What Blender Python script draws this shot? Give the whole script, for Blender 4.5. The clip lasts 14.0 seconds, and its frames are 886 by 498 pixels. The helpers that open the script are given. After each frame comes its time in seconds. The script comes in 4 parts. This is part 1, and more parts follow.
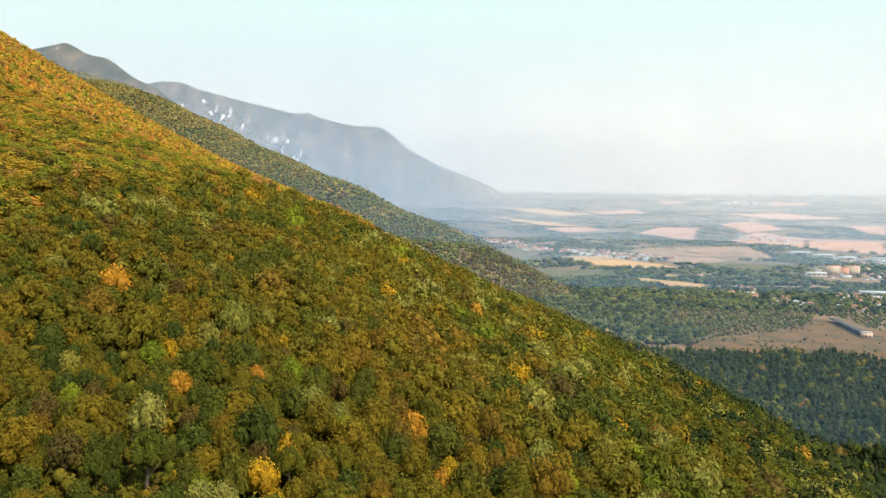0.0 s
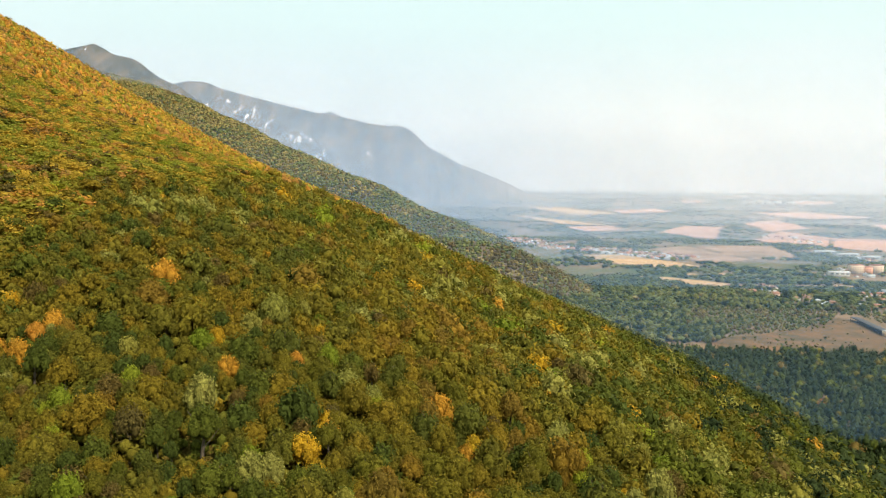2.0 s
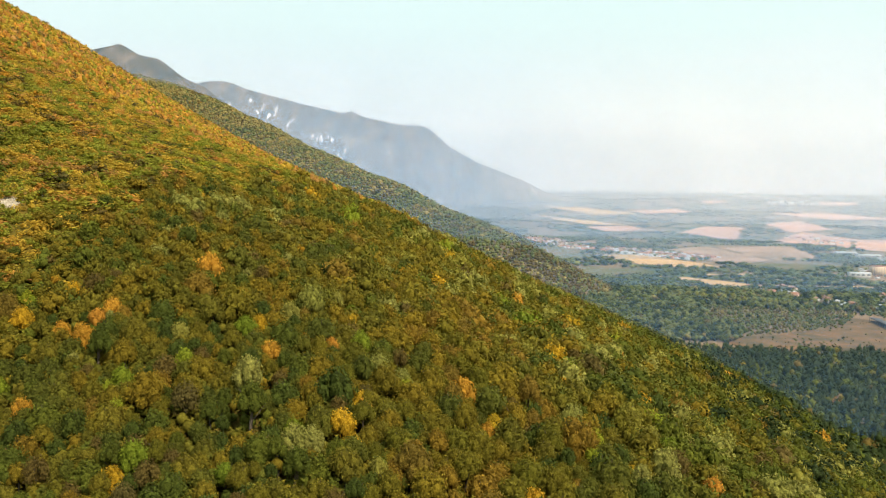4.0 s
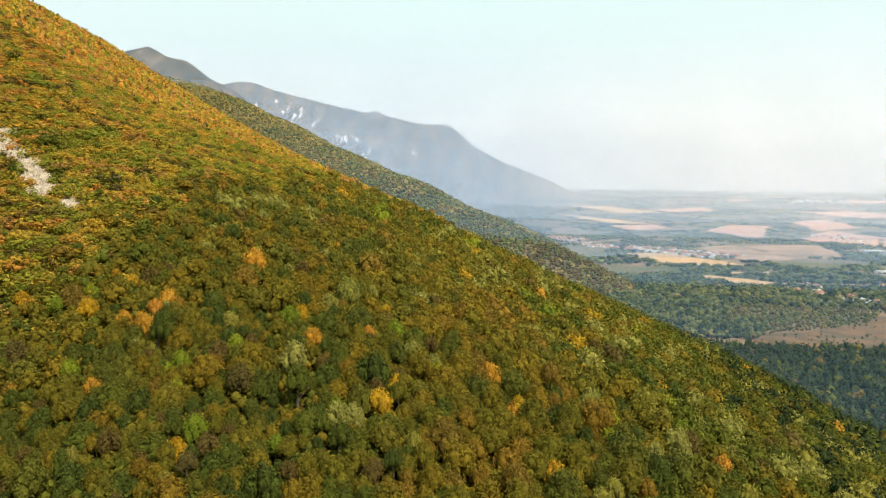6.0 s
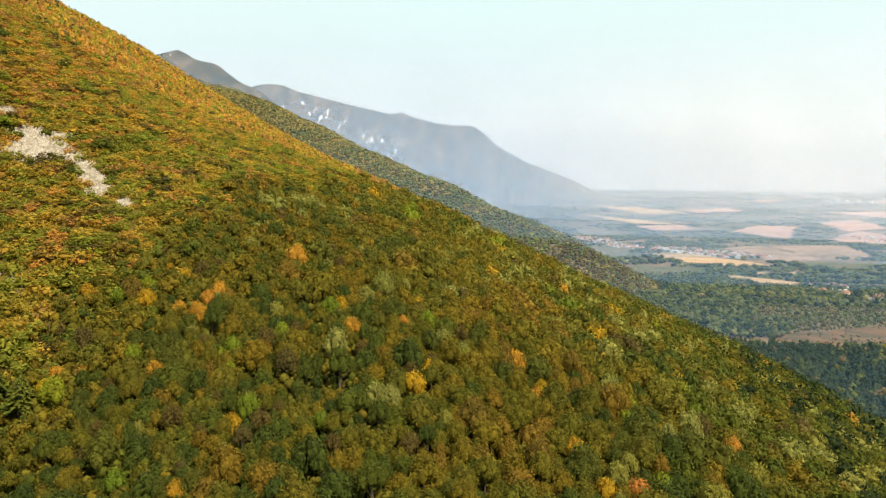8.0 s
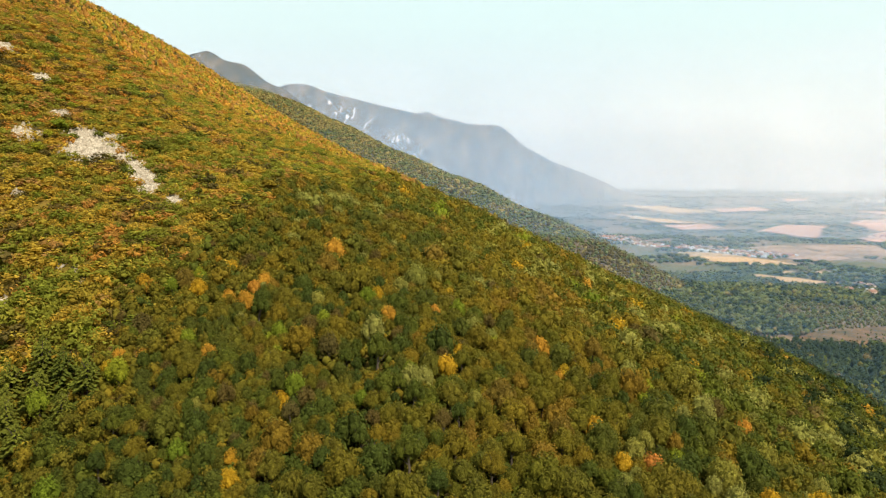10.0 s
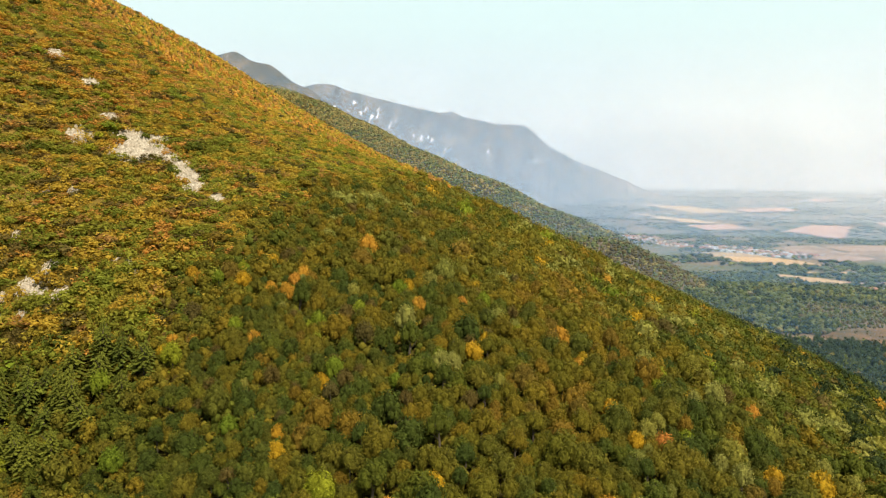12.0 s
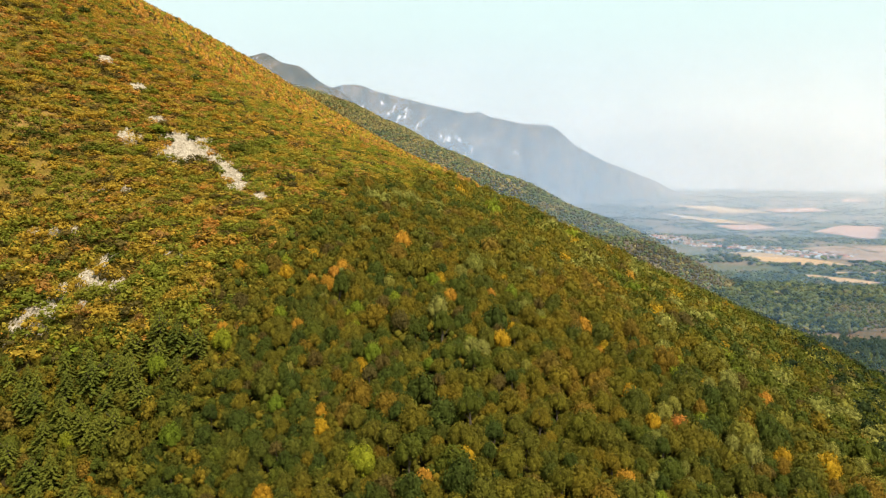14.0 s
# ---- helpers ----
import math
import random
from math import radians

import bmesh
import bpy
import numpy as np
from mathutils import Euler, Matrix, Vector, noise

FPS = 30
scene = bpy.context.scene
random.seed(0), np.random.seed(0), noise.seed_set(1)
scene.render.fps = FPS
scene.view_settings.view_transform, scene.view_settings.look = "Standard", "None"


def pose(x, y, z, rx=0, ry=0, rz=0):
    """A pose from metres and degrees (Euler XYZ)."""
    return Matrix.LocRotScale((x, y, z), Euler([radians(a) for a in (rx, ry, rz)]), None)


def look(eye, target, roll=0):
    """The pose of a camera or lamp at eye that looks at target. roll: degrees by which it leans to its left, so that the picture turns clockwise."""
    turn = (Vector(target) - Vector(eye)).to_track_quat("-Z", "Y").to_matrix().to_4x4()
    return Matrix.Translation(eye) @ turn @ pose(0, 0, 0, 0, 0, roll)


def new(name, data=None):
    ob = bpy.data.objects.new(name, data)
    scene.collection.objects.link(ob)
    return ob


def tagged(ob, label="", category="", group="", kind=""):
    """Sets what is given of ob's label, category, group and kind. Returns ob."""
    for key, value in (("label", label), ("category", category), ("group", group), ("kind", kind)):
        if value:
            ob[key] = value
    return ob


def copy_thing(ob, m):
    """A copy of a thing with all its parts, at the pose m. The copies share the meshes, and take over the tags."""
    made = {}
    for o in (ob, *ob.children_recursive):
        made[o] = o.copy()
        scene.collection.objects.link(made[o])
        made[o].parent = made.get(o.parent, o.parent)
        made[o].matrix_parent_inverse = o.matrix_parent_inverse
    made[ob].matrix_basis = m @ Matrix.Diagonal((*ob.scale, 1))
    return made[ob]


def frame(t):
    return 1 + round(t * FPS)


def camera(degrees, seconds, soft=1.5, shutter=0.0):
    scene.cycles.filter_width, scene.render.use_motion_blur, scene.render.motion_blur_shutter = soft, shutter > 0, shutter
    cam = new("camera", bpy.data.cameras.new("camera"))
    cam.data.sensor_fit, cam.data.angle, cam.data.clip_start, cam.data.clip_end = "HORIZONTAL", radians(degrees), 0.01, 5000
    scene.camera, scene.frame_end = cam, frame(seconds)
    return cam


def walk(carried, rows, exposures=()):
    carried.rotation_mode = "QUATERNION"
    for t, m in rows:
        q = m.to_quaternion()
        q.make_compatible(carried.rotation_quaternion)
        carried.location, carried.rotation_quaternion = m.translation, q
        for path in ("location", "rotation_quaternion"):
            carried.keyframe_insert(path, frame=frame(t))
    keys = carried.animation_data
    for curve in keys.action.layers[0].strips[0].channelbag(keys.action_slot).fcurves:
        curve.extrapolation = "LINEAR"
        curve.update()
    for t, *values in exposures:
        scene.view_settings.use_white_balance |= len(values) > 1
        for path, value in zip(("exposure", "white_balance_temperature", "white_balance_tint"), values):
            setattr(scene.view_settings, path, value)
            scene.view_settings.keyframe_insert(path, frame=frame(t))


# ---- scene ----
cam = camera(56.3, 14.0, 1.1)
PATH = [
    (0, (-0.798, 0.702, 128.712), (-0.844, 2.696, 128.563), 0.9),
    (0.5, (-0.802, -1.816, 128.818), (-0.86, 0.177, 128.668), 0.9),
    (1, (-0.986, -4.688, 128.941), (-1.057, -2.695, 128.79), 0.9),
    (1.5, (-1.001, -7.334, 129.021), (-1.085, -5.342, 128.869), 0.9),
    (2, (-1.062, -10.356, 129.035), (-1.16, -8.365, 128.882), 0.9),
    (2.5, (-1.089, -13.168, 129.114), (-1.198, -11.177, 128.961), 0.9),
    (3, (-1.107, -16.473, 129.16), (-1.229, -14.483, 129.006), 0.9),
    (5.3, (-1.285, -30.828, 129.323), (-1.466, -28.842, 129.166), 1.0),
    (5.5, (-1.145, -32.151, 129.356), (-1.333, -30.166, 129.198), 0.9),
    (6, (-1.02, -35.781, 129.352), (-1.223, -33.798, 129.194), 0.9),
    (6.5, (-0.883, -38.919, 129.356), (-1.099, -36.937, 129.199), 0.9),
    (7, (-0.709, -42.507, 129.281), (-0.942, -40.527, 129.124), 0.9),
    (7.5, (-0.564, -45.659, 129.261), (-0.81, -43.68, 129.104), 0.9),
    (8, (-0.459, -49.164, 129.239), (-0.722, -47.187, 129.082), 0.8),
    (10.3, (0.494, -64.4, 128.983), (0.164, -62.434, 128.823), 0.8),
    (10.5, (0.65, -65.834, 128.977), (0.315, -63.868, 128.817), 0.8),
    (11, (0.983, -69.396, 129.051), (0.634, -67.433, 128.89), 0.8),
    (11.5, (1.249, -72.769, 129.009), (0.885, -70.809, 128.848), 0.8),
    (12, (1.642, -76.218, 129.043), (1.264, -74.261, 128.881), 0.9),
    (12.5, (2.019, -79.628, 129.009), (1.626, -77.674, 128.846), 0.9),
    (13, (2.439, -83.038, 128.943), (2.032, -81.087, 128.78), 0.9),
    (13.5, (2.921, -86.427, 128.876), (2.498, -84.479, 128.712), 0.9),
    (14, (3.412, -89.942, 128.814), (2.971, -87.998, 128.651), 0.9),
]
walk(cam, [(t, look(eye, target, roll)) for t, eye, target, roll in PATH])

# ---- light ----
SUN_DIR = Vector((0.44, -0.46, 0.77)).normalized()
sun = new("sun", bpy.data.lights.new("sun", "SUN"))
sun.data.energy, sun.data.angle, sun.data.color = 3.5, radians(4.0), (1.0, 0.905, 0.76)
sun.matrix_world = look(SUN_DIR * 100, (0, 0, 0))

world = bpy.data.worlds.new("hazy_sky")
scene.world = world
world.use_nodes = True
wn, wl = world.node_tree.nodes, world.node_tree.links
wn.clear()
sky = wn.new("ShaderNodeTexSky")
sky.sky_type, sky.sun_disc = "NISHITA", False
sky.sun_elevation = math.asin(SUN_DIR.z)
sky.sun_rotation = math.atan2(SUN_DIR.x, SUN_DIR.y)
sky.air_density, sky.dust_density, sky.ozone_density = 1.0, 4.0, 1.5
wbg = wn.new("ShaderNodeBackground")
wbg.inputs[1].default_value = 0.11
wout = wn.new("ShaderNodeOutputWorld")
# a thin veil of high haze whitens the whole sky
veil = wn.new("ShaderNodeMix")
veil.data_type = "RGBA"
veil.inputs[0].default_value = 0.87
coord = wn.new("ShaderNodeTexCoord")
rise = wn.new("ShaderNodeSeparateXYZ")
wl.new(coord.outputs["Generated"], rise.inputs[0])
fade = wn.new("ShaderNodeValToRGB")
fade.color_ramp.elements[0].position, fade.color_ramp.elements[0].color = 0.0, (0.93, 0.88, 0.82, 1)
fade.color_ramp.elements[1].position, fade.color_ramp.elements[1].color = 0.21, (0.81, 1.0, 0.91, 1)
wl.new(rise.outputs["Z"], fade.inputs[0])
bright = wn.new("ShaderNodeVectorMath")
bright.operation = "SCALE"
bright.inputs["Scale"].default_value = 5.35
stretch = wn.new("ShaderNodeMapping")
stretch.inputs["Scale"].default_value = (1.2, 1.2, 9.0)
wl.new(coord.outputs["Generated"], stretch.inputs[0])
streaks = wn.new("ShaderNodeTexNoise")
streaks.inputs["Scale"].default_value, streaks.inputs["Detail"].default_value = 2.2, 4.0
wl.new(stretch.outputs[0], streaks.inputs["Vector"])
thin_cloud = wn.new("ShaderNodeMapRange")
for slot, value in ((1, 0.48), (2, 0.72), (3, 0.0), (4, 0.55)):
    thin_cloud.inputs[slot].default_value = value
wl.new(streaks.outputs[0], thin_cloud.inputs[0])
cloud_mix = wn.new("ShaderNodeMix")
cloud_mix.data_type = "RGBA"
cloud_mix.inputs[7].default_value = (0.93, 0.97, 0.92, 1)
wl.new(thin_cloud.outputs[0], cloud_mix.inputs[0])
wl.new(fade.outputs[0], cloud_mix.inputs[6])
wl.new(cloud_mix.outputs[2], bright.inputs[0])
wl.new(bright.outputs[0], veil.inputs[7])
wl.new(sky.outputs[0], veil.inputs[6])
wl.new(veil.outputs[2], wbg.inputs[0])
wl.new(wbg.outputs[0], wout.inputs[0])
scene.view_settings.exposure = 0.9


# ---- materials ----
def nodes_of(name):
    m = bpy.data.materials.new(name)
    m.use_nodes = True
    n, l = m.node_tree.nodes, m.node_tree.links
    n.clear()
    return m, n, l


def ramp(n, stops):
    r = n.new("ShaderNodeValToRGB")
    e = r.color_ramp.elements
    while len(e) < len(stops):
        e.new(0.5)
    for k, (at, c) in enumerate(stops):
        e[k].position, e[k].color = at, (*c, 1)
    return r


def noise_at(n, l, scale, detail=3.0, rough=0.55):
    g = n.new("ShaderNodeNewGeometry")
    t = n.new("ShaderNodeTexNoise")
    t.inputs["Scale"].default_value, t.inputs["Detail"].default_value, t.inputs["Roughness"].default_value = scale, detail, rough
    l.new(g.outputs["Position"], t.inputs["Vector"])
    return t


def mixed(n, l, fac, a, b, how="MIX"):
    m = n.new("ShaderNodeMix")
    m.data_type, m.blend_type = "RGBA", how
    for s, v in ((0, fac), (6, a), (7, b)):
        if isinstance(v, (int, float)):
            m.inputs[s].default_value = v
        elif isinstance(v, tuple):
            m.inputs[s].default_value = (*v, 1)
        else:
            l.new(v, m.inputs[s])
    return m.outputs[2]


def math_node(n, l, op, a, b=0.0):
    m = n.new("ShaderNodeMath")
    m.operation = op
    for s, v in ((0, a), (1, b)):
        if isinstance(v, (int, float)):
            m.inputs[s].default_value = v
        else:
            l.new(v, m.inputs[s])
    return m.outputs[0]


def surface(n, l, colour, rough=0.8, spec=0.2, bump=None, strength=0.3, dist=0.1):
    p = n.new("ShaderNodeBsdfPrincipled")
    if isinstance(colour, tuple):
        p.inputs["Base Color"].default_value = (*colour, 1)
    else:
        l.new(colour, p.inputs["Base Color"])
    p.inputs["Roughness"].default_value, p.inputs["Specular IOR Level"].default_value = rough, spec
    if bump is not None:
        b = n.new("ShaderNodeBump")
        b.inputs["Strength"].default_value, b.inputs["Distance"].default_value = strength, dist
        l.new(bump, b.inputs["Height"])
        l.new(b.outputs[0], p.inputs["Normal"])
    return p


def finish(n, l, shader):
    o = n.new("ShaderNodeOutputMaterial")
    l.new(shader, o.inputs[0])


def foliage(name, stops, see_through=0.28):
    """Leaves: the tree's own tint picks the colour, branches and leaf clusters vary round it, with a rough leafy relief."""
    m, n, l = nodes_of(name)
    at = n.new("ShaderNodeAttribute")
    at.attribute_name = "tint"
    oi = n.new("ShaderNodeObjectInfo")
    pick = math_node(n, l, "PINGPONG", math_node(n, l, "ADD", at.outputs["Fac"], oi.outputs["Random"]), 1.0)
    base = ramp(n, stops)
    l.new(pick, base.inputs[0])
    g = n.new("ShaderNodeNewGeometry")
    amount = None
    for node, low, high, least, most in ((g.outputs["Random Per Island"], 0.0, 1.0, 0.78, 1.34), (noise_at(n, l, 0.35, 2.0).outputs[0], 0.3, 0.7, 0.78, 1.22), (noise_at(n, l, 5.5, 3.0, 0.7).outputs[0], 0.4, 0.6, 0.74, 1.24)):
        r = n.new("ShaderNodeMapRange")
        for k, value in enumerate((low, high, least, most)):
            r.inputs[k + 1].default_value = value
        l.new(node, r.inputs[0])
        amount = r.outputs[0] if amount is None else math_node(n, l, "MULTIPLY", amount, r.outputs[0])
    sc = n.new("ShaderNodeVectorMath")
    sc.operation = "SCALE"
    l.new(base.outputs[0], sc.inputs[0])
    l.new(amount, sc.inputs["Scale"])
    relief = noise_at(n, l, 3.5, 4.0, 0.75)
    p = surface(n, l, sc.outputs[0], 0.75, 0.08, relief.outputs[0], 0.6, 0.4)
    t = n.new("ShaderNodeBsdfTranslucent")
    l.new(sc.outputs[0], t.inputs[0])
    mx = n.new("ShaderNodeMixShader")
    mx.inputs[0].default_value = see_through
    l.new(p.outputs[0], mx.inputs[1])
    l.new(t.outputs[0], mx.inputs[2])
    finish(n, l, mx.outputs[0])
    return m


def two_tone(name, a, b, scale, rough=0.85, spec=0.2, fine=None, strength=0.3, dist=0.1, lo=0.35, hi=0.65):
    m, n, l = nodes_of(name)
    big = noise_at(n, l, scale, 5.0, 0.6)
    r = ramp(n, [(lo, a), (hi, b)])
    l.new(big.outputs[0], r.inputs[0])
    small = noise_at(n, l, fine or scale * 9, 4.0, 0.65)
    r2 = ramp(n, [(0.3, (0.7, 0.7, 0.7)), (0.7, (1.25, 1.25, 1.25))])
    l.new(small.outputs[0], r2.inputs[0])
    c = mixed(n, l, 1.0, r.outputs[0], r2.outputs[0], "MULTIPLY")
    p = surface(n, l, c, rough, spec, small.outputs[0], strength, dist)
    finish(n, l, p.outputs[0])
    return m


OAK = foliage("oak_leaves", [(0.0, (0.060, 0.068, 0.010)), (0.45, (0.089, 0.087, 0.011)), (1.0, (0.133, 0.106, 0.011))])
OLIVE = foliage("yellowing_leaves", [(0.0, (0.098, 0.091, 0.009)), (0.5, (0.131, 0.105, 0.010)), (1.0, (0.171, 0.116, 0.010))])
DARK = foliage("dark_green_leaves", [(0.0, (0.045, 0.060, 0.010)), (0.5, (0.063, 0.075, 0.010)), (1.0, (0.090, 0.095, 0.010))])
ORANGE = foliage("orange_leaves", [(0.0, (0.362, 0.183, 0.019)), (0.5, (0.413, 0.212, 0.022)), (1.0, (0.362, 0.140, 0.026))])
YELLOW = foliage("golden_leaves", [(0.0, (0.330, 0.215, 0.012)), (0.5, (0.385, 0.225, 0.013)), (1.0, (0.335, 0.178, 0.014))])
RUST = foliage("rust_brown_leaves", [(0.0, (0.155, 0.098, 0.010)), (0.5, (0.195, 0.116, 0.014)), (1.0, (0.137, 0.093, 0.014))])
SILVER = foliage("silver_linden_leaves", [(0.0, (0.160, 0.157, 0.027)), (0.5, (0.212, 0.197, 0.044)), (1.0, (0.192, 0.168, 0.023))])
LIME = foliage("bright_green_leaves", [(0.0, (0.111, 0.146, 0.012)), (0.5, (0.167, 0.188, 0.013)), (1.0, (0.225, 0.217, 0.013))])
GREY = foliage("thin_grey_brown_twigs", [(0.0, (0.097, 0.068, 0.016)), (0.5, (0.113, 0.077, 0.018)), (1.0, (0.089, 0.070, 0.019))])
PINE = foliage("pine_needles", [(0.0, (0.062, 0.072, 0.009)), (0.5, (0.082, 0.087, 0.010)), (1.0, (0.103, 0.104, 0.012))], 0.1)
FIR = foliage("fir_needles", [(0.0, (0.019, 0.029, 0.009)), (0.5, (0.025, 0.034, 0.009)), (1.0, (0.032, 0.041, 0.011))], 0.1)
BROWN_WOOD = foliage("brown_olive_wood", [(0.0, (0.133, 0.134, 0.037)), (0.5, (0.174, 0.148, 0.043)), (1.0, (0.214, 0.156, 0.045))], 0.1)
GREEN_WOOD = foliage("dull_green_wood", [(0.0, (0.075, 0.094, 0.029)), (0.5, (0.093, 0.105, 0.030)), (1.0, (0.117, 0.116, 0.031))], 0.1)
DEEP = foliage("deep_green_leaves", [(0.0, (0.012, 0.021, 0.006)), (0.5, (0.017, 0.027, 0.007)), (1.0, (0.025, 0.035, 0.009))], 0.12)
SHRUB_OLIVE = foliage("olive_shrub_leaves", [(0.0, (0.255, 0.215, 0.025)), (0.5, (0.342, 0.249, 0.030)), (1.0, (0.427, 0.266, 0.031))], 0.46)
SHRUB_RUST = foliage("rust_shrub_leaves", [(0.0, (0.364, 0.205, 0.037)), (0.5, (0.455, 0.220, 0.040)), (1.0, (0.336, 0.186, 0.052))], 0.46)
SHRUB_GREEN = foliage("green_shrub_leaves", [(0.0, (0.131, 0.155, 0.022)), (0.5, (0.183, 0.194, 0.022)), (1.0, (0.245, 0.222, 0.026))], 0.46)
BARK = two_tone("bark", (0.055, 0.042, 0.028), (0.10, 0.078, 0.054), 3.0)


def ground_material():
    """Leaf litter on the slopes, dry grass in the clearings, meadow and scrub on the plain."""
    m, n, l = nodes_of("ground_cover")
    g = n.new("ShaderNodeNewGeometry")
    xyz = n.new("ShaderNodeSeparateXYZ")
    l.new(g.outputs["Position"], xyz.inputs[0])
    patch = noise_at(n, l, 0.035, 5.0, 0.6)
    slope = ramp(n, [(0.40, (0.095, 0.070, 0.010)), (0.56, (0.135, 0.092, 0.014)), (0.74, (0.29, 0.165, 0.055))])
    l.new(patch.outputs[0], slope.inputs[0])
    wide = noise_at(n, l, 0.006, 6.0, 0.62)
    meadow = ramp(n, [(0.36, (0.055, 0.075, 0.025)), (0.45, (0.11, 0.095, 0.04)), (0.53, (0.17, 0.112, 0.06)), (0.66, (0.24, 0.155, 0.095))])
    l.new(wide.outputs[0], meadow.inputs[0])
    low = n.new("ShaderNodeMapRange")
    low.inputs[1].default_value, low.inputs[2].default_value = 3.0, 14.0
    l.new(xyz.outputs["Z"], low.inputs[0])
    far = n.new("ShaderNodeMapRange")
    far.inputs[1].default_value, far.inputs[2].default_value = 1500.0, 1700.0
    l.new(xyz.outputs["Y"], far.inputs[0])
    side = n.new("ShaderNodeMapRange")
    side.inputs[1].default_value, side.inputs[2].default_value = -100.0, 250.0
    l.new(xyz.outputs["X"], side.inputs[0])
    plain = math_node(n, l, "MULTIPLY", far.outputs[0], side.outputs[0])
    hill = math_node(n, l, "MULTIPLY", low.outputs[0], math_node(n, l, "SUBTRACT", 1.0, plain))
    back = n.new("ShaderNodeMapRange")
    back.inputs[1].default_value, back.inputs[2].default_value = 560.0, 760.0
    l.new(xyz.outputs["Y"], back.inputs[0])
    high = n.new("ShaderNodeMapRange")
    high.inputs[1].default_value, high.inputs[2].default_value = 78.0, 96.0
    l.new(xyz.outputs["Z"], high.inputs[0])
    litter = mixed(n, l, high.outputs[0], (0.045, 0.034, 0.010), slope.outputs[0])
    turned = n.new("ShaderNodeMapping")
    turned.inputs["Scale"].default_value = (1.0, 0.35, 0.45)
    turned.inputs["Rotation"].default_value = (0.0, 0.6, 0.0)
    l.new(g.outputs["Position"], turned.inputs[0])
    streak = n.new("ShaderNodeTexNoise")
    streak.inputs["Scale"].default_value, streak.inputs["Detail"].default_value, streak.inputs["Roughness"].default_value = 0.017, 10.0, 0.72
    l.new(turned.outputs[0], streak.inputs["Vector"])
    woods = ramp(n, [(0.38, (0.026, 0.032, 0.018)), (0.50, (0.080, 0.066, 0.038)), (0.57, (0.115, 0.088, 0.054)), (0.68, (0.22, 0.165, 0.11))])
    l.new(streak.outputs[0], woods.inputs[0])
    c = mixed(n, l, hill, meadow.outputs[0], mixed(n, l, back.outputs[0], litter, woods.outputs[0]))
    fine = noise_at(n, l, 0.9, 5.0, 0.7)
    tone = ramp(n, [(0.3, (0.65, 0.65, 0.65)), (0.7, (1.3, 1.3, 1.3))])
    l.new(fine.outputs[0], tone.inputs[0])
    c = mixed(n, l, 1.0, c, tone.outputs[0], "MULTIPLY")
    crag = math_node(n, l, "MULTIPLY", math_node(n, l, "MULTIPLY", streak.outputs[0], 90.0), math_node(n, l, "MULTIPLY", back.outputs[0], hill))
    p = surface(n, l, c, 0.95, 0.1, math_node(n, l, "ADD", fine.outputs[0], crag), 0.5, 0.6)
    finish(n, l, p.outputs[0])
    return m


GROUND = ground_material()


# ---- the lie of the land ----
def crest(v, table):
    """Height along a crest, from its knees."""
    return np.interp(v, [a for a, b in table], [b for a, b in table])


SKY_B = [(-1500, 560), (-714, 336), (-571, 293), (-401, 224), (-225, 153), (-96, 105), (37, 55), (118, 15), (180, -25)]
SKY_M = [(-3500, 900), (-1800, 480), (-1516, 513), (-1403, 554), (-1292, 579), (-1237, 543), (-1163, 530), (-1080, 467), (-1016, 443), (-898, 357), (-646, 196), (-300, -30)]
SKY_C = [(-3500, 800), (-1836, 487), (-1614, 576), (-1463, 616), (-1367, 614), (-1285, 581), (-1012, 514), (-793, 466), (-752, 480), (-711, 456),
         (-548, 418), (-398, 412), (-357, 386), (-275, 314), (-138, 241), (0, 190), (109, 148), (200, 100), (330, 60)]


def rough(x, y, size, seed):
    """Smooth uneven ground: a few crossed waves of about that size, between -1 and 1."""
    r = np.random.RandomState(seed)
    z = np.zeros_like(x)
    for k in range(9):
        a, f, p = r.uniform(0, 6.28), r.uniform(0.6, 2.2) / size, r.uniform(0, 6.28)
        z = z + np.sin(6.28 * f * (x * math.cos(a) + y * math.sin(a)) + p + 1.5 * np.sin(3.1 * f * (y * math.cos(a) - x * math.sin(a)))) / (0.6 + f * size)
    return z / 4.0


def plain_height(x, y):
    far = np.clip((np.hypot(x * 0.5, y) - 1500) / 3200, 0, 1.3)
    return 115 * far ** 2 - 32 * np.clip((far - 0.75) / 0.35, 0, 1) ** 1.5 + 1.2 * rough(x, y, 400, 3)


def canopy_a(x, y):
    """The near spur, up to the tops of its trees."""
    u, v = np.clip(x / 100, -3.0, 2.4), y / 100
    line = 1.684 - 0.232 * u + 0.475 * u ** 2 + 0.174 * u ** 3
    top = 0.939 - 0.387 * u - 0.030 * u ** 2 - 0.0224 * u ** 3 - 0.42 * (x / 100 - u)
    d = line - v
    near = np.maximum(2.626 - 1.101 * u - 0.352 * u ** 2, 0.05)
    fall = np.where(d > 0, near, 0.236) * (np.sqrt(d * d + 39.9) - 6.32)
    bumps = 7.7 * np.exp(-((u + 0.704) / 0.744) ** 2 - ((v - 3.33) / 0.696) ** 2) + 8.3 * np.exp(-((u + 0.421) / 0.85) ** 2 - ((v - 5.51) / 0.63) ** 2)
    return 100 * (top - fall) + bumps


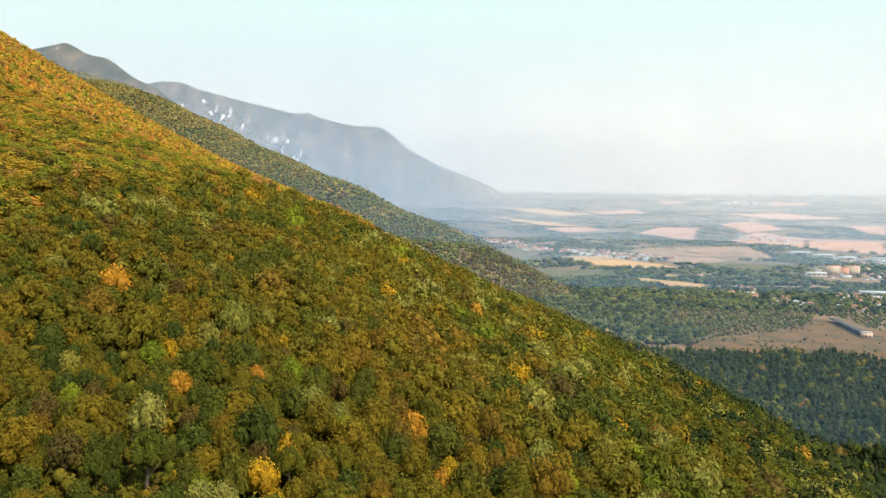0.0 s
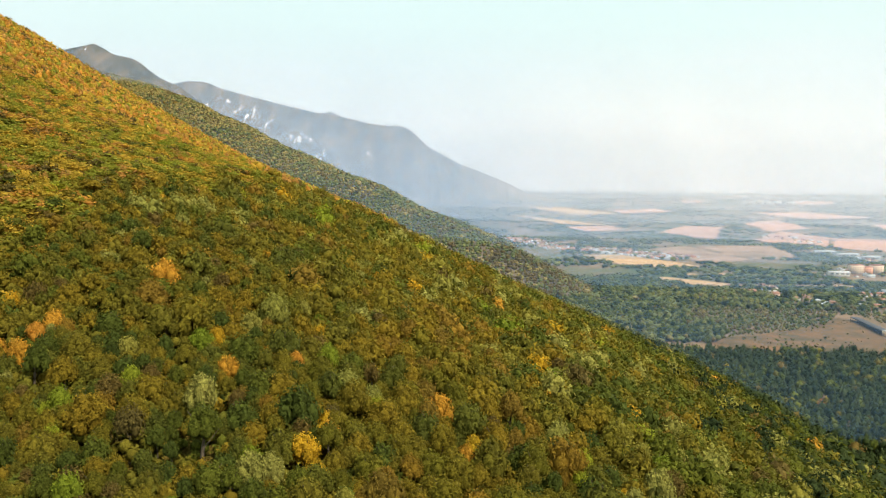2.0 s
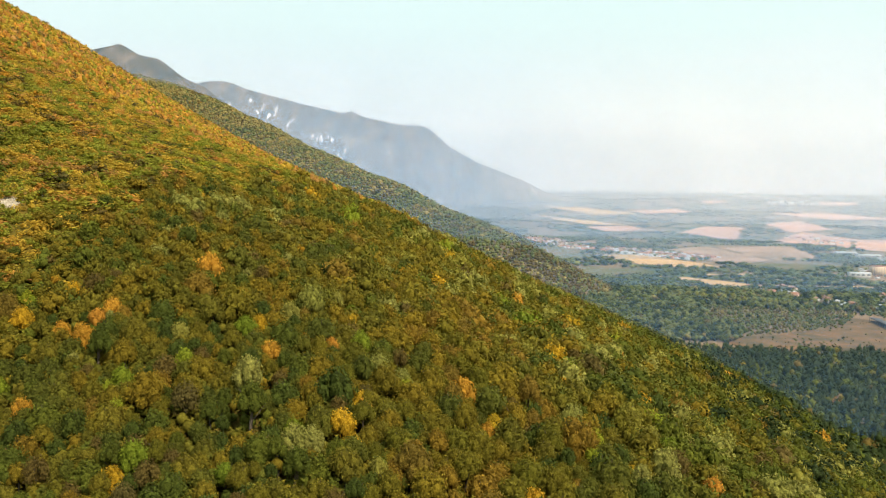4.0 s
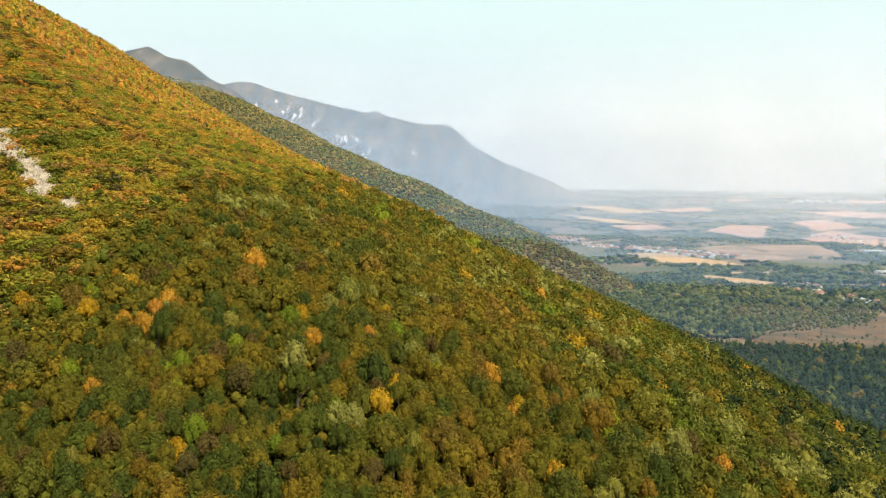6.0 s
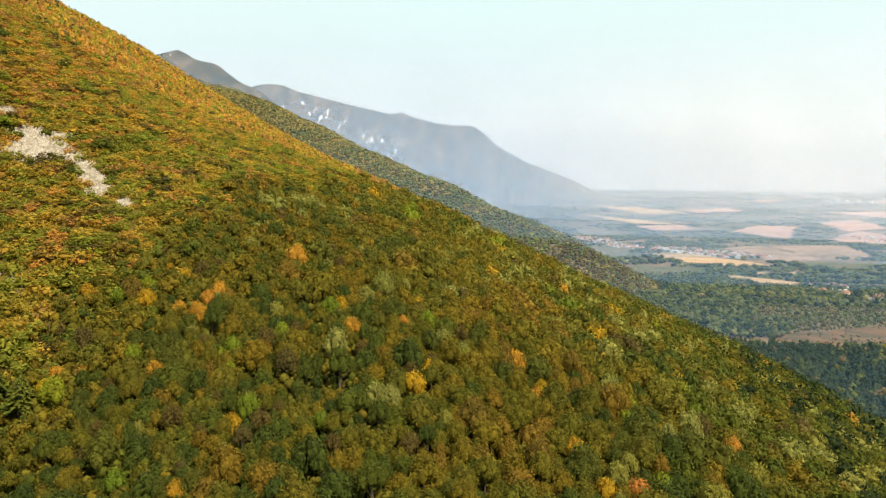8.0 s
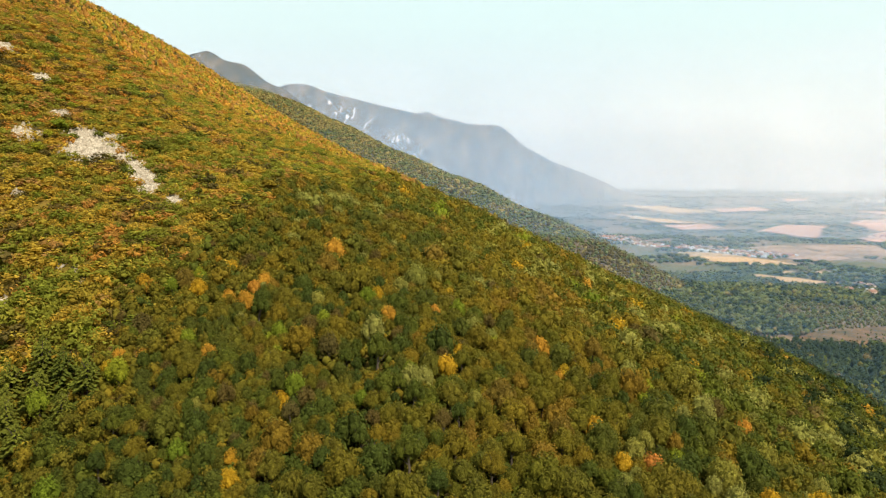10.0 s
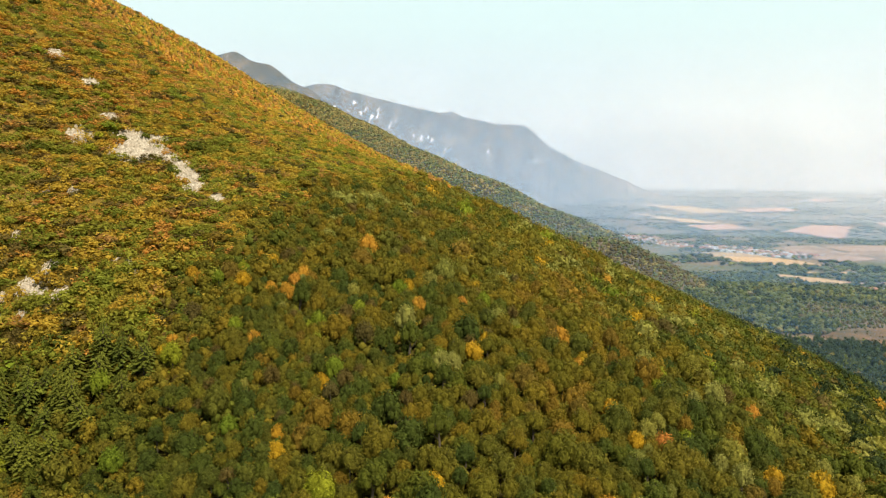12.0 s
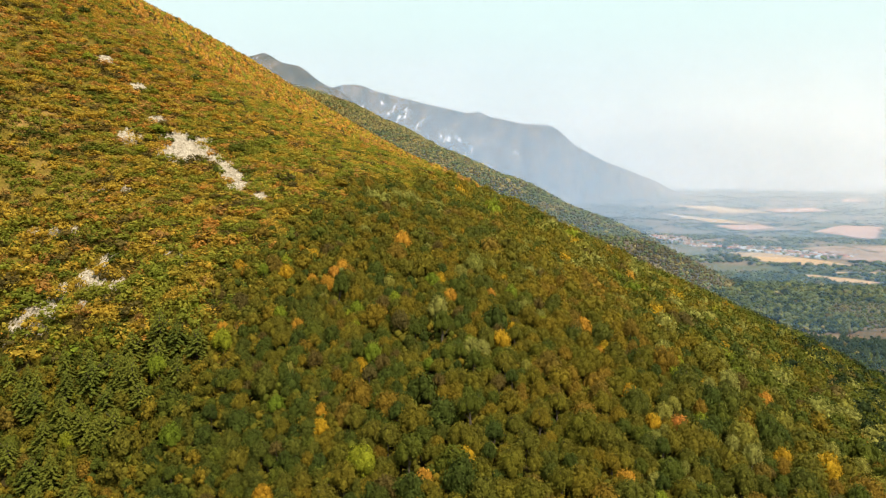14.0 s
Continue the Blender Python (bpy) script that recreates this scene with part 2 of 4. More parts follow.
def shrubby(x, y):
    """1 where low shrubs grow instead of trees: the upper, rocky part of the near spur."""
    edge = -97 + 0.10 * (y - 150) + 9 * rough(x, y, 45, 11)
    return np.clip((edge - x) / 16 + 0.5, 0, 1) * np.clip((y - 96 + 7 * rough(x, y, 30, 12)) / 14 + 0.5, 0, 1)


def thinning(x, y):
    """How far the wood gives way to shrubs, from 0 to 1 across a broad, uneven band."""
    edge = -97 + 0.10 * (y - 150) + 9 * rough(x, y, 45, 11)
    return np.clip((edge - x) / 46 + 0.5, 0, 1) * np.clip((y - 96 + 7 * rough(x, y, 30, 12)) / 34 + 0.5, 0, 1)


def ridge(x, y, line, table, slope, back, soft=60):
    d = line - y
    s = np.where(d > 0, slope, back)
    return crest(x, table) - s * (np.sqrt(d * d + soft * soft) - soft)


def soft_max(a, b, k):
    h = np.clip(0.5 + 0.5 * (a - b) / k, 0, 1)
    return b + (a - b) * h + k * h * (1 - h)


def parts_of_land(x, y):
    x, y = np.asarray(x, float), np.asarray(y, float)
    a = canopy_a(x, y) - 6.0 + 4.6 * shrubby(x, y)
    a = np.where(y > 700, a - 0.3 * (y - 700), a)
    b = ridge(x, y, 1350 - 0.75 * (np.clip(x, -900, 300) + 340), SKY_B, 0.42, 0.5) - 5 + 7 * rough(x, y, 220, 5)
    m = ridge(x, y, 2700 + 0 * x, SKY_M, 0.55, 0.5) + 20 * rough(x, y, 420, 6) * np.clip((2700 - y) / 300, 0, 1) - 50 * np.abs(rough(x + 0.3 * y, y * 0.2, 240, 9)) * np.clip((2700 - y) / 150, 0, 1) - 22 * np.abs(rough(x + 0.2 * y, y * 0.3, 80, 17)) * np.clip((2695 - y) / 50, 0, 1)
    c = ridge(x, y, 4000 + 0 * x, SKY_C, 0.62, 0.7, 40) + 28 * rough(x, y, 420, 7) * np.clip((4000 - y) / 300, 0, 1) - 70 * np.abs(rough(x + 0.3 * y, y * 0.2, 260, 8)) * np.clip((4000 - y) / 120, 0, 1) - 34 * np.abs(rough(x + 0.2 * y, y * 0.3, 95, 16)) * np.clip((3990 - y) / 60, 0, 1)
    return a, b, m, c, plain_height(x, y)


def height(x, y):
    a, b, m, c, p = parts_of_land(x, y)
    z = soft_max(np.maximum(m, c), p, 30)
    z = soft_max(b, z, 14)
    return soft_max(a, z, 12)


def mesh_from(name, verts, tris, material, tint=None, smooth=False):
    """A mesh from arrays of vertices and triangles or quads."""
    me = bpy.data.meshes.new(name)
    v, f = np.asarray(verts, np.float32), np.asarray(tris, np.int32)
    k = f.shape[1]
    me.vertices.add(len(v))
    me.vertices.foreach_set("co", v.ravel())
    me.loops.add(f.size)
    me.loops.foreach_set("vertex_index", f.ravel())
    me.polygons.add(len(f))
    me.polygons.foreach_set("loop_start", np.arange(0, f.size, k, dtype=np.int32))
    me.polygons.foreach_set("loop_total", np.full(len(f), k, np.int32))
    if smooth:
        me.polygons.foreach_set("use_smooth", np.ones(len(f), bool))
    if tint is not None:
        me.attributes.new("tint", "FLOAT", "POINT").data.foreach_set("value", np.asarray(tint, np.float32))
    me.update(calc_edges=True)
    me.materials.append(material)
    return me


def grid_faces(nx, ny):
    i = np.arange(nx * ny).reshape(ny, nx)
    return np.stack([i[:-1, :-1], i[:-1, 1:], i[1:, 1:], i[1:, :-1]], -1).reshape(-1, 4)


def axis(*spans):
    out = [np.arange(a, b, s, dtype=float) for a, b, s in spans]
    return np.concatenate(out + [[spans[-1][1]]])


gx = axis((-4200, -2000, 140), (-2000, -340, 26), (-340, 240, 5), (240, 1000, 22), (1000, 4200, 110))
gy = axis((-2500, -200, 100), (-200, 30, 10), (30, 460, 5), (460, 1700, 14), (1700, 4200, 26), (4200, 5000, 60))
X, Y = np.meshgrid(gx, gy)
ground = new("ground", mesh_from("ground", np.stack([X, Y, height(X, Y)], -1).reshape(-1, 3), grid_faces(len(gx), len(gy)), GROUND, smooth=True))
tagged(ground, "mountain slopes and wide plain of litter, dry grass and meadow", "ground", kind="structure")


# ---- tinted sheets that stand in for haze over the plain ----
def haze_sheet_material(name, density, low, high, tint, plain_tint=None):
    """A see-through sheet whose tint stands in for distance haze, densest near the ground; blue along the mountains,
    its second tint over the open plain.
    """
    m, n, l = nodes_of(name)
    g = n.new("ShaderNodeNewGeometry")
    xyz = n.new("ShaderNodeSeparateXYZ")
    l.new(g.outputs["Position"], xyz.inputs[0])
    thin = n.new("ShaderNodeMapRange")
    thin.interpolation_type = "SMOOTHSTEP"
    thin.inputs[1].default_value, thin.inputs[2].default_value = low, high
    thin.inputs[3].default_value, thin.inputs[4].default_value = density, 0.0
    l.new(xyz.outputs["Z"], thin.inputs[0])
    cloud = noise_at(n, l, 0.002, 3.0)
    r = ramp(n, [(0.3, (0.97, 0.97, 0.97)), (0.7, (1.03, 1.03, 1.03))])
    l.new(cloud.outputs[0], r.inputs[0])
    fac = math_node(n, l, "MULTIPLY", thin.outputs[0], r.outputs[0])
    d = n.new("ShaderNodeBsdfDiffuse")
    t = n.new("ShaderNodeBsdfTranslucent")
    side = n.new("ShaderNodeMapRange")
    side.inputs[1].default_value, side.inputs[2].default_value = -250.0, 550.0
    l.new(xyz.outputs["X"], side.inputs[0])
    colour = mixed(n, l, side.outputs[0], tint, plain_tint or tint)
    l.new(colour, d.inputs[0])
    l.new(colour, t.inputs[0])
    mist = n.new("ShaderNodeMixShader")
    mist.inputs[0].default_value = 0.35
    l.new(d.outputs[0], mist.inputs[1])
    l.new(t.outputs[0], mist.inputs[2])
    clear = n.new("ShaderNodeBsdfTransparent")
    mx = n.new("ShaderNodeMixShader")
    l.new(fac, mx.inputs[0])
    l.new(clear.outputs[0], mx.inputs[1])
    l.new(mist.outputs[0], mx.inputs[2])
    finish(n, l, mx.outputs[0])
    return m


# the haze of each distance, put into sheet colour: bluer near, paler far
HAZE_LIGHT = haze_sheet_material("light_haze_sheet", 0.06, 5.0, 150.0, (0.26, 0.50, 0.86))
HAZE_THIN = haze_sheet_material("thin_haze_sheet", 0.14, 10.0, 300.0, (0.32, 0.54, 0.85))
HAZE_BLUE = haze_sheet_material("blue_haze_sheet", 0.2, 20.0, 860.0, (0.41, 0.57, 0.86), (0.48, 0.63, 0.86))
HAZE_PALE = haze_sheet_material("pale_haze_sheet", 0.23, 40.0, 860.0, (0.62, 0.71, 0.91), (0.92, 0.87, 0.89))
HAZE_FAR = haze_sheet_material("horizon_haze_sheet", 0.245, 150.0, 880.0, (1.0, 0.93, 0.86))


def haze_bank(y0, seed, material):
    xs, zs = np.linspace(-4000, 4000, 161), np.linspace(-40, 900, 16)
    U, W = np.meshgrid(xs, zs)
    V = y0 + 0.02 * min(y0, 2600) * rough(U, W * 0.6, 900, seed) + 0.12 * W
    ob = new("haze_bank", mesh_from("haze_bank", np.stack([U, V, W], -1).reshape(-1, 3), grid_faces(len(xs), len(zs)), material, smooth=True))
    return tagged(ob, "see-through tinted sheet standing in for haze over the plain", "haze", "haze over the plain", "stuff")


# upright sheets added one behind another, so the land pales with distance
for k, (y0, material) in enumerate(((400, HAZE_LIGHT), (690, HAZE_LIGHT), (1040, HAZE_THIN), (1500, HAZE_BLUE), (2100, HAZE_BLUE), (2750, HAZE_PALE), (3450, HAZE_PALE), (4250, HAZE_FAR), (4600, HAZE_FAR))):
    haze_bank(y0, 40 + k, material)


# ---- trees: crowns of leaf sprays on lobes ----
def ico(level):
    bm = bmesh.new()
    bmesh.ops.create_icosphere(bm, subdivisions=level, radius=1)
    v = np.array([w.co[:] for w in bm.verts])
    f = np.array([[w.index for w in p.verts] for p in bm.faces])
    bm.free()
    return v, f


BALLS = {1: ico(1), 2: ico(2)}


def crown_shape(seed, lobes, sprays, size, level=1, spread=0.6, big=0.5, inner=0.76, cores=99):
    """A broad crown of about radius 1 and height 1: lobes heaped into an uneven dome, each a rough ball under a coat of leaf sprays."""
    r = np.random.RandomState(seed)
    verts, faces, count = [], [], 0
    cs, rs = [], []
    for k in range(lobes):
        up = (k + 0.5) / lobes
        a, out = k * 2.4 + r.uniform(-0.4, 0.4), spread * math.sqrt(max(0.0, 1 - up ** 1.6)) * r.uniform(0.8, 1.1)
        if lobes == 1:
            out = 0
        cs.append((out * math.cos(a), out * math.sin(a), 0.42 + 0.95 * up * (0.75 if lobes > 1 else 0.4)))
        rs.append(big * r.uniform(0.85, 1.15))
    cs, rs = np.array(cs), np.array(rs)
    ball, tris = BALLS[level]
    for c, q in list(zip(cs, rs))[:cores]:
        verts.append(ball * r.uniform(0.92, 1.08, (len(ball), 1)) * q * inner + c)
        faces.append(tris + count)
        count += len(ball)
    done = 0
    while done < sprays:
        k = r.randint(lobes)
        d = r.normal(size=3)
        d[2] = d[2] * 0.8 + 0.4
        d /= np.linalg.norm(d)
        p = cs[k] + d * rs[k] * r.uniform(0.8, 1.26)
        if any(np.linalg.norm(p - cs[j]) < 0.75 * rs[j] for j in range(lobes) if j != k):
            continue
        n = d + r.normal(size=3) * 0.5 + (0, 0, 0.2)
        n /= np.linalg.norm(n)
        u = np.cross(n, r.normal(size=3))
        u /= np.linalg.norm(u)
        w = np.cross(n, u)
        q = size * r.uniform(0.6, 1.35)
        verts.append(np.array([p - u * q - w * q * 0.5, p + u * q * 1.1, p - u * q * 0.6 + w * q * 0.75]))
        faces.append(np.array([[0, 1, 2]]) + count)
        count += 3
        done += 1
    v = np.concatenate(verts)
    v[:, 2] -= v[:, 2].min()
    return v / (1, 1, v[:, 2].max()), np.concatenate(faces)


def pine_shape(seed, whorls=10, steps=(0.3, 0.52, 0.72, 0.9, 1.02)):
    """A pine of height 1 and reach about 1: level whorls of needle sprays that taper to the tip."""
    r = np.random.RandomState(seed)
    verts, faces, count = [], [], 0
    for k in range(whorls):
        z = 0.26 + 0.72 * k / (whorls - 1)
        reach = 1.0 * (1 - 0.86 * (k / (whorls - 1)) ** 1.3) * r.uniform(0.85, 1.1)
        for b in range(7 if k < whorls - 2 else 4):
            a = 6.283 * b / 7 + k * 1.1 + r.uniform(-0.25, 0.25)
            o = np.array([math.cos(a), math.sin(a), 0.0])
            side = np.array([-o[1], o[0], 0.0])
            for s in steps:
                p = o * reach * s + side * r.uniform(-0.09, 0.09) + (0, 0, z - 0.03 * s * s + r.uniform(-0.015, 0.015))
                w = reach * 0.2 * r.uniform(0.7, 1.3)
                verts.append(np.array([p - o * w, p - side * w * 0.8 + (0, 0, 0.014), p + o * w * 1.1 + (0, 0, -0.012), p + side * w * 0.8 + (0, 0, 0.014), p + (0, 0, 0.03)]))
                faces.append(np.array([[0, 1, 4], [1, 2, 4], [2, 3, 4], [3, 0, 4]]) + count)
                count += 5
    return np.concatenate(verts), np.concatenate(faces)


def spire_shape(seed, tiers=4, points=9):
    """A slim conifer of height 1: ragged skirts of boughs one above the other."""
    r = np.random.RandomState(seed)
    verts, faces = [], []
    for k in range(tiers):
        low, reach, first = 0.12 + 0.21 * k, 1.05 - 0.22 * k, len(verts)
        verts.append((r.uniform(-0.05, 0.05), r.uniform(-0.05, 0.05), min(1.0, low + 0.42)))
        for b in range(points):
            a, q = 6.283 * b / points + k * 0.7, reach * (r.uniform(0.9, 1.15) if b % 2 else r.uniform(0.5, 0.7))
            verts.append((q * math.cos(a), q * math.sin(a), low + r.uniform(-0.05, 0.05)))
        faces += [(first, first + 1 + b, first + 1 + (b + 1) % points) for b in range(points)]
    return np.array(verts), np.array(faces)


def trunk_shape(seed, limbs=3):
    """A tapered, slightly bent trunk of height 1 with limbs that reach into the crown."""
    r = np.random.RandomState(seed)
    verts, faces, count = [], [], 0

    def tube(points, radii):
        nonlocal count
        ring = [(math.cos(k * 1.0472), math.sin(k * 1.0472), 0) for k in range(6)]
        verts.append(np.concatenate([np.array(p) + np.array(ring) * q for p, q in zip(points, radii)]))
        for j in range(len(points) - 1):
            for k in range(6):
                a, b = count + 6 * j + k, count + 6 * j + (k + 1) % 6
                faces.extend([[a, b, b + 6], [a, b + 6, a + 6]])
        count += 6 * len(points)

    bend = r.uniform(-0.05, 0.05, (3, 2))
    tube([(0, 0, -0.12), (bend[0][0], bend[0][1], 0.3), (bend[1][0], bend[1][1], 0.6), (bend[2][0], bend[2][1], 0.9)], (0.03, 0.024, 0.016, 0.004))
    for k in range(limbs):
        a, z = k * 2.1 + r.uniform(0, 1), 0.35 + 0.14 * k
        tube([(bend[0][0], bend[0][1], z), (0.1 * math.cos(a), 0.1 * math.sin(a), z + 0.12), (0.2 * math.cos(a), 0.2 * math.sin(a), z + 0.26)], (0.014, 0.009, 0.003))
    return np.concatenate(verts), np.array(faces)


def part(name, me, parent, label=""):
    ob = new(name, me)
    ob.parent = parent
    return tagged(ob, label)


KINDS = {
    "oak": (OAK, "oak_tree", "green oak tree with a dense rounded crown", 1.0),
    "olive": (OLIVE, "hornbeam_tree", "hornbeam tree with yellowing olive autumn leaves", 1.0),
    "dark": (DARK, "maple_tree", "dark green maple tree with a full leafy crown", 1.05),
    "orange": (ORANGE, "smoke_tree", "bright orange autumn tree among green neighbours", 0.85),
    "yellow": (YELLOW, "field_maple_tree", "golden yellow autumn tree in the wood", 0.9),
    "rust": (RUST, "beech_tree", "rust-brown beech tree with thinning autumn leaves", 0.95),
    "silver": (SILVER, "silver_linden_tree", "pale silvery green linden with a broad domed crown", 1.2),
    "lime": (LIME, "ash_tree", "bright yellow-green ash tree on the slope", 0.9),
    "grey": (GREY, "bare_tree", "half-bare grey-brown tree with thin twigs", 0.9),
    "brown": (BROWN_WOOD, "brown_tree", "olive-brown tree of the second spur", 1.0),
    "green": (GREEN_WOOD, "green_tree", "dull green tree of the second spur", 1.0),
    "shrub_olive": (SHRUB_OLIVE, "olive_shrub", "low olive shrub", 1.0),
    "shrub_rust": (SHRUB_RUST, "rust_shrub", "low rust-brown shrub", 1.0),
    "shrub_green": (SHRUB_GREEN, "green_shrub", "low green shrub", 1.0),
    "deep": (DEEP, "deep_green_tree", "deep green tree of the foot wood", 1.0),
    "fir": (FIR, "fir_tree", "dark fir of the foot wood", 1.0),
    "pine": (PINE, "pine_tree", "dark green black pine with level branches", 1.0),
}
NAMES = list(KINDS)

# Trees that stand out on the near spur, by their place on the plan.
MARKED = {
    "orange": [(-63, 147, 3.0), (-67, 149, 1.4), (-74, 126, 2.1), (-38, 129, 1.4), (-8, 126, 2.6), (-15, 157, 2.0), (-24, 113, 1.2), (5, 142, 1.6), (-3, 115, 1.4), (86, 349, 2.0), (96, 337, 3.4), (-80, 119, 1.9), (-75, 117, 2.2),
        (-75, 122, 2.1), (-96, 99, 1.5), (-91, 100, 1.6), (-76, 100, 1.7), (37, 124, 3.0), (103, 372, 2.7), (-34, 61, 1.9), (4, 70, 2.2), (15, 92, 2.8)],
    "yellow": [(-47, 130, 2.1), (-52, 180, 1.9), (-45, 187, 2.2), (-31, 141, 2.0), (-88, 120, 2.5), (-102, 120, 2.5), (-85, 132, 1.7), (-26, 104, 2.9), (-24, 102, 1.8), (-25, 114, 1.5), (47, 102, 3.8), (37, 97, 3.4), (-60, 75, 1.8),
        (-59, 71, 2.1), (-27, 67, 2.0), (-2, 117, 2.1)],
    "rust": [(-62, 138, 3.4), (-61, 162, 2.1), (-20, 142, 2.6), (-28, 175, 2.2), (7, 130, 2.4), (-93, 123, 3.1), (-16, 158, 3.0), (-8, 184, 3.1), (-53, 79, 3.6), (-46, 77, 2.8), (-2, 93, 3.3), (20, 103, 2.7), (30, 104, 3.0),
        (-5, 85, 3.0), (-9, 98, 2.4), (-11, 106, 2.6), (-12, 141, 2.2)],
    "lime": [(-33, 101, 2.2), (16, 125, 2.8), (-62, 102, 1.5), (-54, 91, 3.0), (-93, 93, 3.6), (15, 118, 2.5), (-47, 62, 3.6), (-107, 87, 3.4), (-121, 72, 2.1), (-93, 69, 3.8), (20, 99, 2.6), (-166, 183, 3.0), (-163, 168, 2.4),
        (-159, 156, 1.8), (-180, 203, 2.4), (-212, 208, 2.9), (-161, 120, 2.4), (-161, 115, 2.4), (-144, 127, 1.9), (-137, 122, 1.8), (-158, 124, 2.0), (-165, 176, 2.2)],
    "dark": [(-40, 102, 4.4), (-29, 113, 3.8), (-41, 126, 2.8), (-72, 158, 3.6), (-30, 92, 3.7), (-37, 110, 2.4), (-34, 76, 3.5), (-136, 187, 3.6), (-133, 165, 3.0), (-108, 162, 2.7), (-242, 247, 3.6), (-210, 245, 3.4), (-189, 251, 3.0),
        (-154, 186, 1.8), (-159, 180, 1.8)],
    "silver": [(-43, 110, 4.5), (-40, 142, 4.4), (-43, 136, 2.5), (-36, 149, 2.4), (-23, 123, 2.9), (-19, 123, 2.2), (-30, 100, 2.3), (32, 224, 3.9), (31, 235, 3.6), (33, 271, 2.9), (16, 178, 2.5), (3, 314, 3.5), (80, 218, 3.9),
        (87, 215, 3.5), (30, 150, 2.4), (36, 146, 2.5), (36, 177, 2.3), (33, 271, 3.9), (23, 116, 3.2), (41, 134, 3.2), (40, 115, 3.6), (50, 112, 3.4), (26, 92, 3.3)],
    "grey": [(-67, 88, 3.0), (-95, 107, 2.8), (-167, 189, 2.4)],
    "pine": [(-99, 92, 3.3), (-105, 93, 3.4), (-111, 95, 3.5), (-117, 92, 3.6), (-121, 88, 3.8), (-127, 78, 4.0), (-123, 84, 3.8), (-116, 80, 3.8), (-128, 73, 4.0), (-118, 74, 3.8), (-101, 86, 3.2), (-108, 89, 3.4), (-112, 84, 3.8),
        (-130, 84, 4.0), (-127, 89, 4.0), (-135, 79, 4.0), (-107, 80, 3.5), (-134, 69, 4.0), (-110, 74, 3.6), (-125, 65, 3.8)],
}
ROCKS = [(-171, 193, 2.4), (-172, 175, 2.9), (-159, 185, 3.2), (-154, 175, 3.7), (-152, 181, 3.6), (-149, 175, 2.8), (-146, 180, 2.8), (-151, 190, 2.2), (-141, 178, 2.4), (-136, 175, 2.0), (-132, 171, 2.3), (-128, 168, 2.4), (-124, 163, 2.0),
         (-114, 159, 1.6), (-156, 149, 1.1), (-163, 146, 0.8), (-212, 215, 1.4), (-210, 218, 2.4), (-191, 211, 2.3), (-143, 120, 1.5), (-145, 113, 2.0), (-141, 112, 1.6), (-135, 112, 1.3), (-150, 109, 1.2), (-150, 102, 2.6),
         (-156, 99, 2.2), (-141, 105, 0.9), (-160, 128, 1.0), (-165, 126, 1.2), (-171, 124, 1.0), (-127, 125, 0.9), (-122, 124, 0.9), (-119, 120, 0.9)]
CLIFFS = [(-1101, 3843, 14, 5.8), (-1102, 3885, 8, 6.5), (-1157, 3881, 7, 6.5), (-1113, 3792, 8, 4.8), (-1173, 3853, 8, 2.7), (-1222, 3884, 11, 2.0), (-1308, 3871, 10, 4.1), (-1008, 3810, 7, 7.1), (-1001, 3854, 5, 6.5), (-883, 3731, 5, 10.5), (-861, 3725, 5, 9.7), (-842, 3730, 7, 9.0), (-821, 3752, 5, 7.3), (-796, 3734, 8, 5.4), (-820, 3712, 6, 3.9), (-721, 3665, 8, 4.3), (-726, 3614, 11, 1.4), (-748, 3637, 6, 3.9), (-694, 3801, 9, 1.6), (-527, 3784, 13, 1.0), (-543, 3787, 8, 1.6), (-627, 3951, 5, 2.0), (-305, 3850, 12, 1.1), (-322, 3830, 7, 2.3), (-219, 3827, 5, 3.2), (127, 3948, 19, 0.7), (-1290, 2639, 4, 2.4), (-1288, 2696, 8, 0.7)]
BARE = [(-186, 144, 6), (-172, 121, 4), (-222, 224, 6), (-187, 135, 6), (-148, 112, 3), (-196, 128, 8), (-114, 111, 3)]


def scatter(x0, x1, y0, y1, step, seed):
    """Places on a loose grid."""
    r = np.random.RandomState(seed)
    u, v = np.meshgrid(np.arange(x0, x1, step), np.arange(y0, y1, step))
    u = u.ravel() + r.uniform(-0.42, 0.42, u.size) * step
    v = v.ravel() + r.uniform(-0.42, 0.42, v.size) * step
    return u, v, r


def spaced(u, v, rad, share):
    """Keeps the broad crowns first, then the smaller ones that still find room between them."""
    cells, keep = {}, np.zeros(u.size, bool)
    for i in np.argsort(-rad):
        a, b = int(u[i] // 6), int(v[i] // 6)
        if all((u[i] - u[j]) ** 2 + (v[i] - v[j]) ** 2 > (share * (rad[i] + rad[j])) ** 2 for p in (a - 1, a, a + 1) for q in (b - 1, b, b + 1) for j in cells.get((p, q), ())):
            keep[i] = True
            cells.setdefault((a, b), []).append(i)
    return keep


def choose(r, weights):
    """A kind for each place, from a row of weights for each kind."""
    w = np.stack([np.broadcast_to(np.asarray(weights.get(k, 0.0), float), r.shape) for k in NAMES], -1)
    c = np.cumsum(w, -1) / w.sum(-1, keepdims=True)
    return (r[:, None] > c).sum(-1)


def clumps(u, v, r, size, seed, share):
    """Even numbers between 0 and 1 that lie close together in neighbouring places."""
    q = share * 1.6 * rough(u, v, size, seed) + (1 - share) * r.normal(size=u.size)
    return (np.argsort(np.argsort(q)) + 0.5) / u.size


def clear_of(u, v, spots, extra=0.0):
    ok = np.ones(u.shape, bool)
    for x, y, q in spots:
        ok &= np.hypot(u - x, v - y) > q + extra
    return ok


